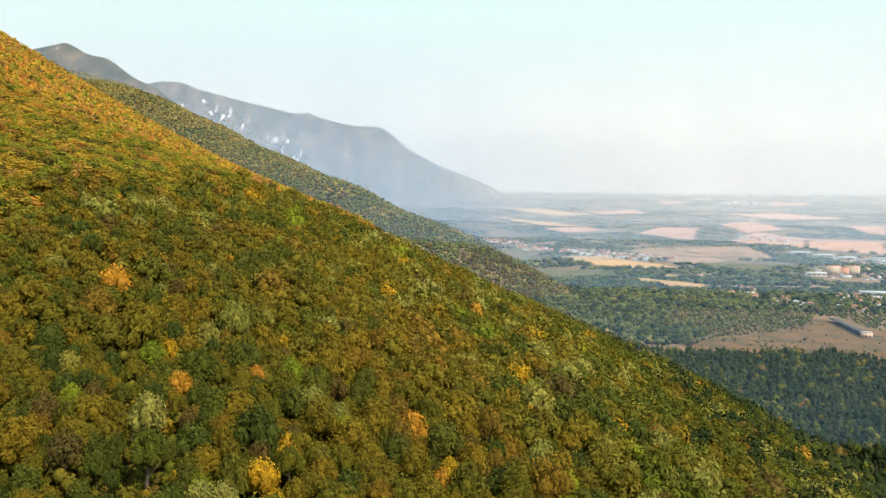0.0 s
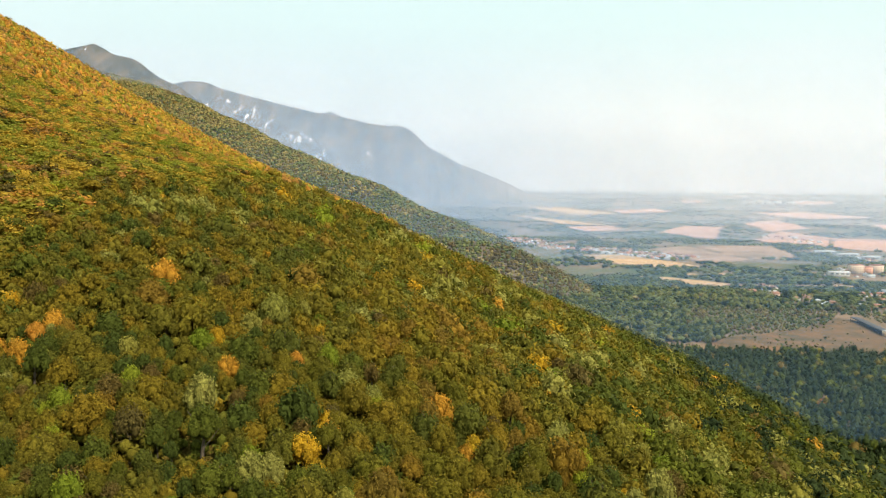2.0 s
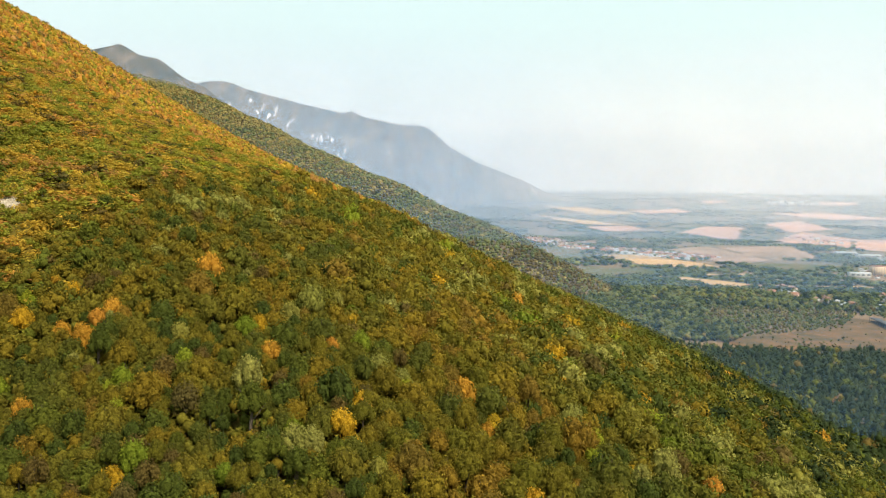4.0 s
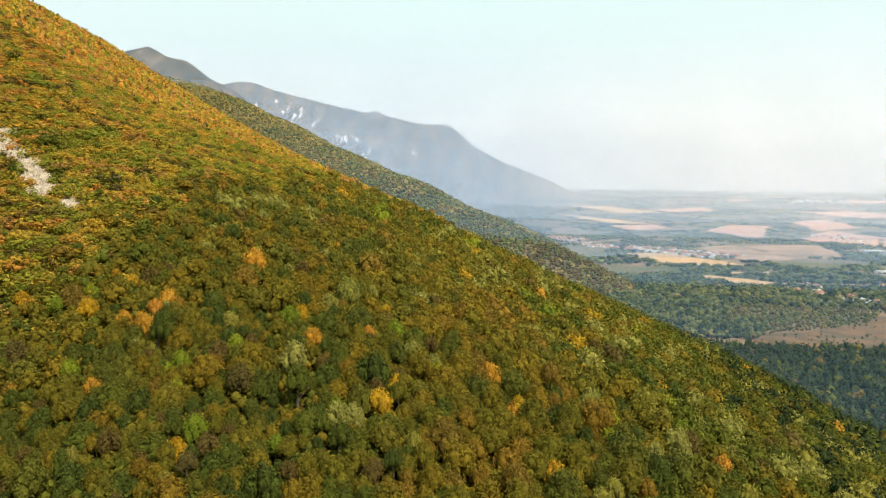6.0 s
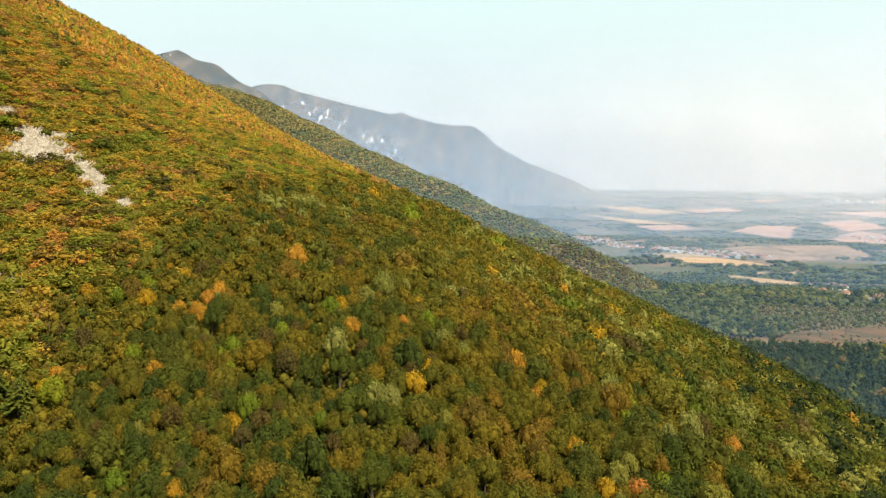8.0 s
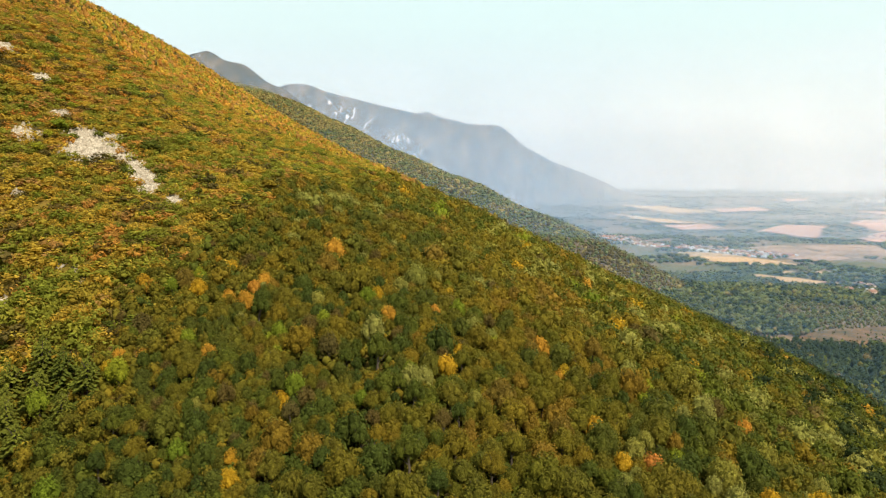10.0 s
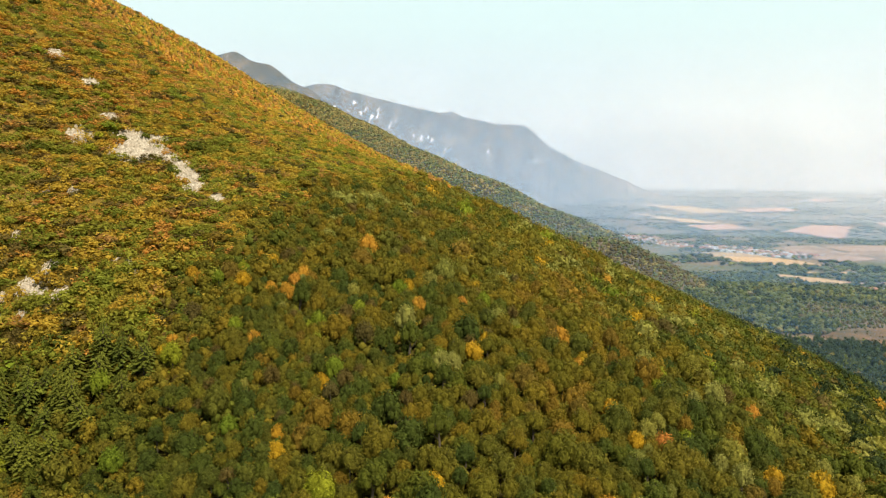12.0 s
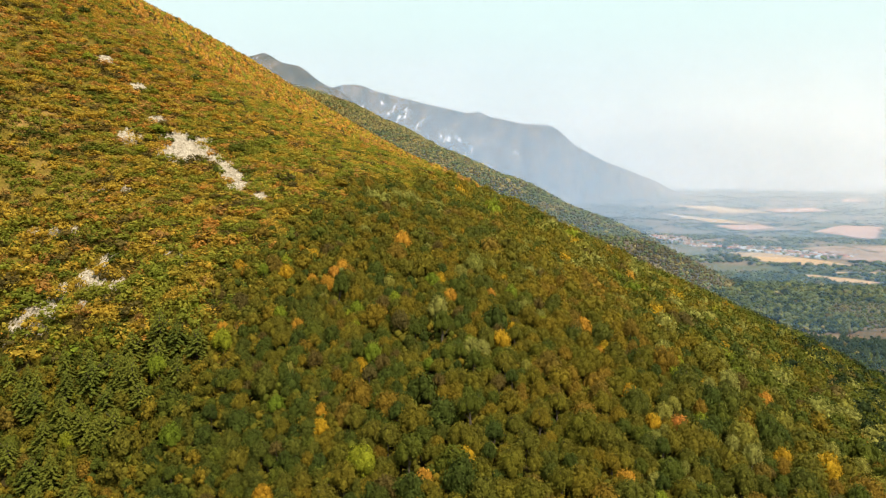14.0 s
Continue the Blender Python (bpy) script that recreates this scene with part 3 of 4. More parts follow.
def bulk(name, label, u, v, kind, h, rad, shapes, seed, z=None, category="trees", sink=None):
    """Trees past counting: for each kind one mesh of joined crowns."""
    r = np.random.RandomState(seed)
    z = height(u, v) if z is None else z
    own = clumps(u, v, r, 22, seed + 400, 0.5)
    for k in np.unique(kind):
        at = np.flatnonzero(kind == k)
        key = NAMES[k]
        vs, fs, ts, count = [], [], [], 0
        for i in at:
            sv, sf = ((PINES if shapes is SHAPES_1 else SMALL_PINES) if key in ("pine", "fir") else shapes)[r.randint(4)]
            a = r.uniform(0, 6.283)
            c, s = math.cos(a), math.sin(a)
            q = rad[i] * r.uniform(0.9, 1.1)
            w = np.empty_like(sv)
            w[:, 0] = (sv[:, 0] * c - sv[:, 1] * s) * q + u[i]
            w[:, 1] = (sv[:, 0] * s + sv[:, 1] * c) * q * r.uniform(0.85, 1.15) + v[i]
            if key in ("pine", "fir"):
                w[:, 2] = sv[:, 2] * h[i] + z[i]
            elif sink is None:
                deep = min(h[i], 2.2 * q)
                w[:, 2] = sv[:, 2] * deep + z[i] + h[i] - deep
            else:
                w[:, 2] = (sv[:, 2] * (1 + sink) - sink) * h[i] + z[i]
            vs.append(w)
            fs.append(sf + count)
            ts.append(np.full(len(sv), own[i]))
            count += len(sv)
        ob = new(name, mesh_from(name, np.concatenate(vs), np.concatenate(fs), KINDS[key][0], np.concatenate(ts), True))
        tagged(ob, label, category, kind="stuff")


SHAPES_1 = [crown_shape(10 + k, 8, 280, 0.11, big=0.45, inner=0.68) for k in range(4)]
SHAPES_2 = [crown_shape(20 + k, 7, 230, 0.12, big=0.46, inner=0.68) for k in range(4)]
SHAPES_6 = [crown_shape(25 + k, 5, 110, 0.15, big=0.5, inner=0.7) for k in range(4)]
SHAPES_4 = [crown_shape(35 + k, 1, 7, 0.45, big=0.85, inner=0.9) for k in range(4)]
SHAPES_5 = [crown_shape(45 + k, 2, 18, 0.26, big=0.62, spread=0.5, inner=0.85) for k in range(4)]
SHAPES_U = [crown_shape(48 + k, 3, 36, 0.17, big=0.55, spread=0.55, inner=0.8) for k in range(4)]
SHAPES_S = [crown_shape(40 + k, 5, 130, 0.15, big=0.42, spread=0.8, inner=0.6, cores=3) for k in range(4)]
SMALL_PINES = [spire_shape(55 + k) for k in range(4)]
PINES = [pine_shape(50 + k) for k in range(4)]

# ---- the near spur: which tree grows where ----
u, v, r = scatter(-152, 215, 30, 500, 2.1, 1)
rad = np.clip(np.exp(r.normal(0.70, 0.33, u.size)) * np.interp(u, (-120, -60, -15, 40), (0.74, 0.78, 0.95, 1.2)) * np.interp(v, (60, 150, 250), (0.95, 1.0, 1.2)), 1.25, 4.3)
keep = (thinning(u, v) < r.uniform(0.25, 0.72, u.size)) & (v < 420 + 0.4 * (u + 110)) & (u < 120 + 6 * rough(u, v, 60, 14)) & clear_of(u, v, [m for k in MARKED for m in MARKED[k]], -0.2) & clear_of(u, v, ROCKS, 0.5)
u, v, rad = u[keep], v[keep], rad[keep]
keep = spaced(u, v, rad, 0.55)
u, v, rad = u[keep], v[keep], rad[keep]
n1, n2 = rough(u, v, 60, 21), rough(u, v, 28, 22)
# a strip of thinner, browner wood runs up the slope beside a shallow gully
strip = np.exp(-((u + 9) / 11) ** 2) * np.clip((215 - v) / 40, 0, 1)
right = np.clip((u - 2) / 18, 0, 1)
kind = choose(clumps(u, v, r, 15, 61, 0.4), {
    "oak": 0.34 + 0.1 * n1 + 0.12 * np.clip(u / 50, 0, 1), "olive": np.clip(0.36 - 0.25 * n1 - 0.005 * np.maximum(u + 10, 0) + 0.9 * strip, 0.05, 1.2), "dark": np.clip(0.13 + 0.22 * n2 + 0.0045 * np.maximum(u, 0) - 0.2 * strip + 0.3 * np.clip((112 - v) / 40, 0, 1) * (u < -12), 0.02, 0.8),
    "deep": np.clip(0.016 * (u - 50) + 0.2 * n2 * (u > 30), 0.0, 1.2), "orange": 0.002, "yellow": 0.006 + 0.03 * strip, "rust": np.clip(0.022 - 0.06 * n2 + 0.34 * strip, 0.006, 0.4),
    "silver": np.clip(0.010 + 0.12 * (n2 - 0.15), 0.006, 0.2) * (u > -80) + right * np.clip(0.16 + 0.25 * n1, 0.05, 0.4) * np.clip((130 - u) / 50, 0, 1) + 0.12 * np.clip((v - 140) / 40, 0, 1) * (u > -85) * (u < 30),
    "lime": 0.014 * (u < 45), "grey": 0.03, "pine": 0.25 * (u < -104) * (v < 90)})
for k in MARKED:
    for x, y, q in MARKED[k]:
        u, v, kind, rad = np.append(u, x), np.append(v, y), np.append(kind, NAMES.index(k)), np.append(rad, q)
h = np.clip(1.55 * rad + 3.0, 4.4, 10.0) * r.uniform(0.93, 1.1, u.size)
h = np.where(shrubby(u, v) > 0.5, np.clip(1.4 * rad, 2.0, 4.6), h * (1 - 0.3 * thinning(u, v)))
h = np.where(kind == NAMES.index("pine"), r.uniform(8.5, 11.5, u.size), h)
rad = np.where(kind == NAMES.index("pine"), np.clip(rad, 2.6, 3.8), rad)

# the trees nearest to the flight stand one by one, the rest of the wood is joined
reach = np.hypot((u + 25) * 0.75, v - 88)
reach[-sum(len(MARKED[k]) for k in MARKED):] -= 60
single = np.zeros(u.size, bool)
for k in range(len(NAMES)):
    mine = np.flatnonzero(kind == k)
    mine = mine[np.argsort(reach[mine])][:290]
    single[mine[reach[mine] < 66]] = True
z = height(u, v)
TRUNKS = [mesh_from("trunk", *trunk_shape(60 + k), BARK, smooth=True) for k in range(3)]
for k, (leaves, tree_name, text, girth) in enumerate(KINDS.values()):
    mine = np.flatnonzero(single & (kind == k))
    if not len(mine):
        continue
    models = []
    for j in range(4):
        shape = pine_shape(100 + j, 12) if NAMES[k] == "pine" else crown_shape(70 + 10 * k + j, 15 if NAMES[k] == "silver" else 11, 800, 0.078 if NAMES[k] == "silver" else 0.074, big=0.36 if NAMES[k] == "silver" else 0.42, spread=0.64, inner=0.6 if NAMES[k] == "grey" else 0.84)
        models.append((mesh_from("crown", *shape, leaves, None, True), TRUNKS[j % 3]))
    first = []
    for n, i in enumerate(mine):
        m = Matrix.Translation((u[i], v[i], z[i] - 0.2)) @ Matrix.Rotation(r.uniform(0, 6.283), 4, "Z")
        if n < 4:
            root = tagged(new(tree_name), text, "tree", "trees on the near slope")
            trunk = part("trunk", models[n][1], root)
            crown = part("crown", models[n][0], root)
            trunk.matrix_basis = Matrix.Diagonal((h[i], h[i], h[i], 1))
            deep = h[i] if NAMES[k] == "pine" else min(0.96 * h[i], 2.3 * rad[i])
            crown.matrix_basis = Matrix.Translation((0, 0, h[i] - deep)) @ Matrix.Diagonal((rad[i], rad[i], deep, 1))
            root.matrix_basis = m
            first.append((root, h[i]))
        else:
            root, tall = first[n % len(first)]
            s = h[i] / tall
            copy_thing(root, m @ Matrix.Diagonal((s * r.uniform(0.92, 1.1), s * r.uniform(0.92, 1.1), s, 1)))
rest = ~single
near = rest & (v < 150)
bulk("near_wood", "mixed autumn wood of green, olive and orange crowns", u[near], v[near], kind[near], h[near], rad[near], SHAPES_1, 2)
beyond = rest & ~near
for some, shapes, seed in ((beyond & (v < 235), SHAPES_2, 3), (beyond & (v >= 235), SHAPES_6, 4)):
    bulk("crest_wood", "mixed autumn wood along the crest of the spur", u[some], v[some], kind[some], h[some], rad[some], shapes, seed)

u, v, r = scatter(-140, 118, 40, 180, 2.8, 67)
keep = shrubby(u, v) < 0.5
u, v = u[keep], v[keep]
kind = choose(clumps(u, v, r, 15, 68, 0.4), {"oak": 0.35, "olive": 0.35, "dark": 0.3})
h = r.uniform(3.0, 4.8, u.size)
bulk("understorey", "olive and green young growth below the crowns", u, v, kind, h, h * r.uniform(0.45, 0.58, u.size), SHAPES_U, 69)

# the wood below the flight: leafy under the path, plainer to the sides
for x0, x1, y0, y1, step, broad, shapes, seed in ((-95, 100, -130, 32, 4.1, 0.46, SHAPES_6, 64), (-200, 210, -190, 32, 5.4, 0.6, SHAPES_5, 66)):
    u, v, r = scatter(x0, x1, y0, y1, step, seed)
    if seed == 66:
        outer = (u < -95) | (u > 100) | (v < -130)
        u, v = u[outer], v[outer]
    kind = choose(clumps(u, v, r, 16, 65, 0.45), {"oak": 0.36, "olive": 0.32, "dark": 0.24, "silver": 0.05, "rust": 0.04, "yellow": 0.01, "lime": 0.01})
    h = r.uniform(5.2, 8.4, u.size)
    bulk("lower_wood", "green and olive wood on the lower slope", u, v, kind, h, h * broad * r.uniform(0.85, 1.15, u.size), shapes, seed)

# low shrubs on the upper, rocky slope
u, v, r = scatter(-310, -55, 92, 520, 2.9, 4)
keep = (thinning(u, v) > r.uniform(0.12, 0.5, u.size)) & (clear_of(u, v, ROCKS, 1.1) | (r.uniform(size=u.size) < 0.08)) & (clear_of(u, v, BARE, -1.5) | (r.uniform(size=u.size) < 0.25)) & (v < 330) & (v > -0.52 * u - 12)
u, v = u[keep], v[keep]
n1, n2 = rough(u, v, 50, 23), rough(u, v, 22, 24)
z = height(u, v)
up = np.clip((z - 135) / 45, 0, 1)
kind = choose(clumps(u, v, r, 17, 62, 0.62), {"shrub_olive": 0.42 + 0.1 * n1, "shrub_rust": np.clip(0.11 + 0.2 * n2 + 0.10 * up, 0.03, 0.5), "shrub_green": np.clip(0.42 - 0.25 * n1 - 0.15 * up, 0.05, 0.7), "dark": np.clip(0.03 - 0.08 * n2, 0.005, 0.1),
                                       "orange": 0.003 + 0.11 * up, "lime": np.clip(0.012 - 0.08 * n2, 0.003, 0.1), "grey": 0.09})
h = r.uniform(1.3, 2.7, u.size) * (1 + 0.5 * np.clip((150 - v) / 45, 0, 1))
bulk("shrubs", "low olive, rust and green shrubs on the rocky slope", u, v, kind, h, np.sqrt(h) * np.clip(np.exp(r.normal(0.62, 0.26, u.size)), 1.0, 3.2), SHAPES_S, 5, z, "shrubs", 0.35)

u, v, r = scatter(-330, -55, 330, 580, 3.9, 44)
keep = (shrubby(u, v) >= 0.5) & (v > -1.35 * u - 60) & (v < 700 + 0.55 * u)
u, v = u[keep], v[keep]
n1 = rough(u, v, 50, 23)
kind = choose(clumps(u, v, r, 26, 63, 0.6), {"shrub_olive": 0.36 + 0.1 * n1, "shrub_rust": np.clip(0.27 + 0.2 * n1, 0.05, 0.5), "shrub_green": 0.10, "orange": 0.15, "lime": 0.02, "grey": 0.06})
h = r.uniform(2.6, 4.6, u.size)
bulk("crest_shrubs", "orange and olive shrubs along the high crest", u, v, kind, h, r.uniform(2.0, 3.0, u.size), SHAPES_5, 45, None, "shrubs", 0.4)

u, v, r = scatter(-160, -92, 48, 108, 2.6, 46)
keep = shrubby(u, v) < 0.5
u, v = u[keep], v[keep]
kind = choose(r.uniform(size=u.size), {"olive": 0.4, "oak": 0.3, "lime": 0.1, "dark": 0.15})
h = r.uniform(1.6, 3.4, u.size)
bulk("undergrowth", "olive and green bushes below the pines", u, v, kind, h, h * r.uniform(0.55, 0.75, u.size), SHAPES_S, 47, None, "shrubs", 0.3)

# dark wood at the foot of the spur
u, v, r = scatter(96, 520, 60, 655, 4.9, 6)
edge = 645 - 0.16 * np.maximum(u - 250, 0) + 26 * rough(u, v, 90, 15)
keep = (u > 117 + 6 * rough(u, v, 60, 14)) & (v < edge) & (v > 1.15 * u - 90) & (rough(u, v, 35, 31) < 0.62)
u, v = u[keep], v[keep]
n1 = rough(u, v, 80, 25)
kind = choose(r.uniform(size=u.size), {"dark": 0.10, "deep": 0.62, "oak": np.clip(-0.05 + 0.3 * n1, 0.01, 0.3), "fir": 0.38, "olive": 0.012, "orange": 0.0006, "silver": 0.006, "grey": 0.02})
h = r.uniform(6.0, 10.5, u.size)
bulk("foot_wood", "dark green pine wood at the foot of the spur", u, v, kind, h, h * np.where(kind == NAMES.index("fir"), 0.32, 0.42) * r.uniform(0.85, 1.15, u.size), SHAPES_5, 7)

# the second spur
u, v, r = scatter(-760, 215, 690, 1640, 5.4, 8)
a, b, m, c, p = parts_of_land(u, v)
keep = (b > a) & (b > p - 2) & (v < 1350 - 0.75 * (u + 340) + 20) & (u > -0.48 * v + 0)
u, v, z = u[keep], v[keep], b[keep]
up = np.clip((z - 90) / 150, 0, 1)
n1 = rough(u, v, 160, 26)
patch = np.exp(-((u - 60) / 70) ** 2 - ((v - 990) / 90) ** 2)
kind = choose(clumps(u, v, r, 45, 71, 0.45), {"green": np.clip(1.0 - 0.75 * up - 0.7 * n1 - 0.8 * patch, 0.06, 1), "brown": np.clip(0.12 + 0.8 * up + 0.7 * n1, 0.06, 1), "grey": np.clip(0.12 + 0.3 * n1 + 0.9 * patch, 0.05, 0.9), "rust": 0.03 * up, "orange": 0.003 * up})
h = r.uniform(2.6, 6.0, u.size)
bulk("second_spur_wood", "brown-green autumn wood on the second spur", u, v, kind, h, np.clip(np.exp(r.normal(1.15, 0.3, u.size)), 1.6, 6.0), SHAPES_4, 9, None, "trees", 0.4)


# ---- rock ----
CLIFF_STONE = two_tone("pale_cliff_stone", (0.36, 0.32, 0.28), (0.68, 0.64, 0.59), 0.06, 0.95, 0.1, 0.4, 1.0, 2.0)
LIMESTONE = two_tone("white_limestone", (0.27, 0.215, 0.145), (0.55, 0.47, 0.36), 0.8, 0.9, 0.2, 3.5, 1.0, 0.6)


def outcrop(x, y, q, seed, deep=1.0, rise=0.45, cells=27, stone=None, torn=0.8):
    """A jagged limestone outcrop that breaks out of the slope: ribs of rock with clefts between them."""
    r = np.random.RandomState(seed)
    g = np.linspace(-1, 1, cells)
    U, V = np.meshgrid(g, g)
    a = U * q + r.uniform(-0.25, 0.25, U.shape) * q / cells * 2
    b = V * q * deep + r.uniform(-0.25, 0.25, U.shape) * q * deep / cells * 2
    edge = np.clip(1.15 - np.hypot(U, V) + torn * rough(U * 10 + seed, V * 5, 3.5, seed), -0.6, 1)
    ribs = 1.3 * np.abs(rough(U * 10, V * 3, 3.0, seed + 1)) + 0.7 * r.uniform(0, 1, U.shape)
    lift = q * rise * (edge * (0.35 + ribs) - 0.28)
    z = height(x + a, y + b) + np.where(edge < 0.05, -0.25 * q, lift)
    me = mesh_from("rock_outcrop", np.stack([a, b, z - z.min()], -1).reshape(-1, 3), grid_faces(cells, cells), stone or LIMESTONE)
    ob = new("rock_outcrop", me)
    ob.matrix_basis = Matrix.Translation((x, y, z.min()))
    return ob


for k, (x, y, q) in enumerate(ROCKS):
    tagged(outcrop(x, y, q * 1.6, 200 + k, 1.15, 0.22, 35, None, 1.1), "weathered white limestone outcrop among the shrubs", "rock", "outcrops on the near slope")
ribs = np.random.RandomState(77)
for k, (x, y, q, deep) in enumerate(CLIFFS):
    for j in range(3):
        tagged(outcrop(x + ribs.uniform(-0.9, 0.9) * q, y + ribs.uniform(-0.5, 0.5) * q * deep, q * ribs.uniform(0.3, 0.5), 300 + 3 * k + j, deep * ribs.uniform(0.9, 1.9), 0.3, 19, CLIFF_STONE, 1.8), "pale limestone cliff on the far mountain face", "cliff", "cliffs on the far mountain")


# ---- the plain: fields, tree belts, villages ----
STUBBLE = two_tone("gold_stubble", (0.36, 0.21, 0.085), (0.46, 0.28, 0.13), 0.02, fine=0.4)
PALE_SOIL = two_tone("pale_ploughed_soil", (0.38, 0.20, 0.13), (0.50, 0.27, 0.18), 0.015, fine=0.3)
HEATH = two_tone("brown_heath", (0.058, 0.044, 0.014), (0.165, 0.080, 0.026), 0.045, fine=0.5)
SCRUBLAND = two_tone("tan_scrubland", (0.19, 0.115, 0.055), (0.38, 0.215, 0.13), 0.012, fine=0.15)
TRACK = two_tone("pale_gravel", (0.42, 0.39, 0.34), (0.52, 0.49, 0.44), 0.2)
FIELDS = [
    (STUBBLE, "field of gold stubble beside the village", (178, 1567), (265, 1607), (372, 1377), (243, 1360)),
    (STUBBLE, "narrow field of gold stubble between tree belts", (216, 1206), (273, 1206), (353, 1116), (289, 1066)),
    (STUBBLE, "small stubble field among trees", (312, 1271), (343, 1260), (332, 1219), (303, 1221)),
    (STUBBLE, "small stubble field among trees", (358, 1278), (385, 1292), (372, 1243), (349, 1231)),
    (PALE_SOIL, "pale ploughed field on the plain", (484, 2325), (614, 2613), (728, 2568), (581, 2106)),
    (PALE_SOIL, "pinkish ploughed field on the plain", (863, 2794), (1026, 2968), (999, 2578), (818, 2411)),
    (PALE_SOIL, "wide tan field on the plain", (669, 2093), (861, 2440), (910, 2200), (776, 1906)),
    (PALE_SOIL, "wide tan field on the plain", (905, 2196), (1091, 2156), (885, 1748), (785, 1877)),
    (PALE_SOIL, "long pale field on the plain", (1039, 3334), (1277, 3373), (1456, 3148), (1181, 3010)),
    (STUBBLE, "long pale stubble field on the plain", (167, 3477), (333, 3477), (517, 3138), (337, 3078)),
]
FIELDS += [
    (STUBBLE, "long pale stubble field on the plain", (75, 3050), (171, 2923), (390, 2574), (249, 2594)),
    (PALE_SOIL, "pale ploughed field on the plain", (238, 2480), (392, 2560), (399, 2411), (283, 2294)),
    (PALE_SOIL, "pale ploughed field on the plain", (1273, 2769), (1411, 2795), (1217, 2408), (1193, 2484)),
    (SCRUBLAND, "bare tan land at the village edge", (332, 1732), (459, 1868), (497, 1551), (404, 1443)),
    (SCRUBLAND, "bare tan scrubland behind the village", (465, 1868), (655, 1915), (600, 1600), (503, 1551)),
    (STUBBLE, "strip of stubble behind the houses", (364, 1131), (467, 1142), (456, 1104), (359, 1095)),
    (STUBBLE, "strip of stubble behind the houses", (481, 1156), (521, 1125), (507, 1095), (465, 1100)),
    (PALE_SOIL, "far pale field in the haze", (1225, 4437), (1355, 4503), (1316, 4342), (1195, 4287)),
    (PALE_SOIL, "far pale field in the haze", (925, 3987), (1050, 4077), (1027, 3934), (920, 3874)),
    (PALE_SOIL, "far pale field in the haze", (1517, 4158), (1705, 4143), (1617, 3913), (1443, 3882)),
    (PALE_SOIL, "far pale field in the haze", (500, 3332), (713, 3496), (745, 3320), (518, 3168)),
]
HEATHS = [((177, 703), (330, 795), (470, 770), (420, 610)), ((182, 690), (241, 729), (275, 660), (228, 640)), ((291, 756), (360, 849), (385, 801), (328, 737))]


def field(material, corners, lift, wave, seed, cells=14):
    """A patch of ground laid on the plain, with uneven edges."""
    s = np.linspace(0, 1, cells)
    S, T = np.meshgrid(s, s)
    c = np.array(corners, float)
    P = ((1 - S) * (1 - T))[..., None] * c[0] + (S * (1 - T))[..., None] * c[1] + (S * T)[..., None] * c[2] + ((1 - S) * T)[..., None] * c[3]
    size = np.linalg.norm(c[0] - c[2])
    x = P[..., 0] + wave * size * rough(P[..., 0], P[..., 1], size * 0.5, seed)
    y = P[..., 1] + wave * size * rough(P[..., 0], P[..., 1], size * 0.5, seed + 1)
    z = height(x, y) + lift
    return new("field", mesh_from("field", np.stack([x, y, z], -1).reshape(-1, 3), grid_faces(cells, cells), material, smooth=True))


for k, (mat, text, *corners) in enumerate(FIELDS):
    tagged(field(mat, corners, 0.25 + 0.0003 * corners[0][1], 0.05, 400 + 2 * k), text, "field", kind="structure")
for k, corners in enumerate(HEATHS):
    tagged(field(HEATH, corners, 0.15 + 0.06 * k, 0.07, 450 + 2 * k, 24), "dry brown heath below the wooded slopes", "heath", kind="structure")


def inside(u, v, corners, grow=0.0):
    c = np.array(corners, float)
    mid = c.mean(0)
    ok = np.ones(u.shape, bool)
    for k in range(4):
        p, q = c[k], c[(k + 1) % 4]
        e = q - p
        side = e[0] * (v - p[1]) - e[1] * (u - p[0])
        ok &= side * np.sign(e[0] * (mid[1] - p[1]) - e[1] * (mid[0] - p[0])) > -grow * np.linalg.norm(e)
    return ok


VILLAGES = [((211, 1716), (373, 1545), 52, 135), ((70, 2001), (165, 1705), 34, 60), ((354, 1100), (378, 921), 36, 30), ((780, 2252), (789, 2005), 40, 24), ((740, 1640), (775, 1500), 60, 34), ((420, 905), (518, 1043), 44, 26),
            ((600, 1250), (640, 1420), 55, 24)]


def open_land(u, v, grow):
    taken = np.zeros(u.shape, bool)
    for mat, text, *corners in FIELDS:
        taken |= inside(u, v, corners, grow)
    return ~taken


# scrub and woods between the heath and the fields
u, v, r = scatter(-20, 640, 640, 1160, 5.4, 12)
a, b, m, c, p = parts_of_land(u, v)
n1 = rough(u, v, 110, 28)
wood = (v > 820 - 0.35 * (u - 150) + 30 * n1) & (v > 700)
in_heath = np.zeros(u.shape, bool)
for corners in HEATHS:
    in_heath |= inside(u, v, corners, -4)
thick = np.where(in_heath, 0.35 * (n1 > 0.12) + 0.05, np.where(u < 330 + 40 * n1, 0.97, 0.9 + 0.15 * n1))
built = np.zeros(u.shape, bool)
for (x0, y0), (x1, y1), wide, count in VILLAGES:
    s = np.clip(((u - x0) * (x1 - x0) + (v - y0) * (y1 - y0)) / ((x1 - x0) ** 2 + (y1 - y0) ** 2), 0, 1)
    built |= np.hypot(u - x0 - s * (x1 - x0), v - y0 - s * (y1 - y0)) < wide * 0.6
keep = (p > b - 1) & (p > a - 3) & open_land(u, v, 3) & (wood | in_heath | (v > 690)) & (r.uniform(size=u.size) < thick * np.where(built, 0.45, 1.0)) & ~((np.abs(u - 376) < 14) & (v > 725) & (v < 865))
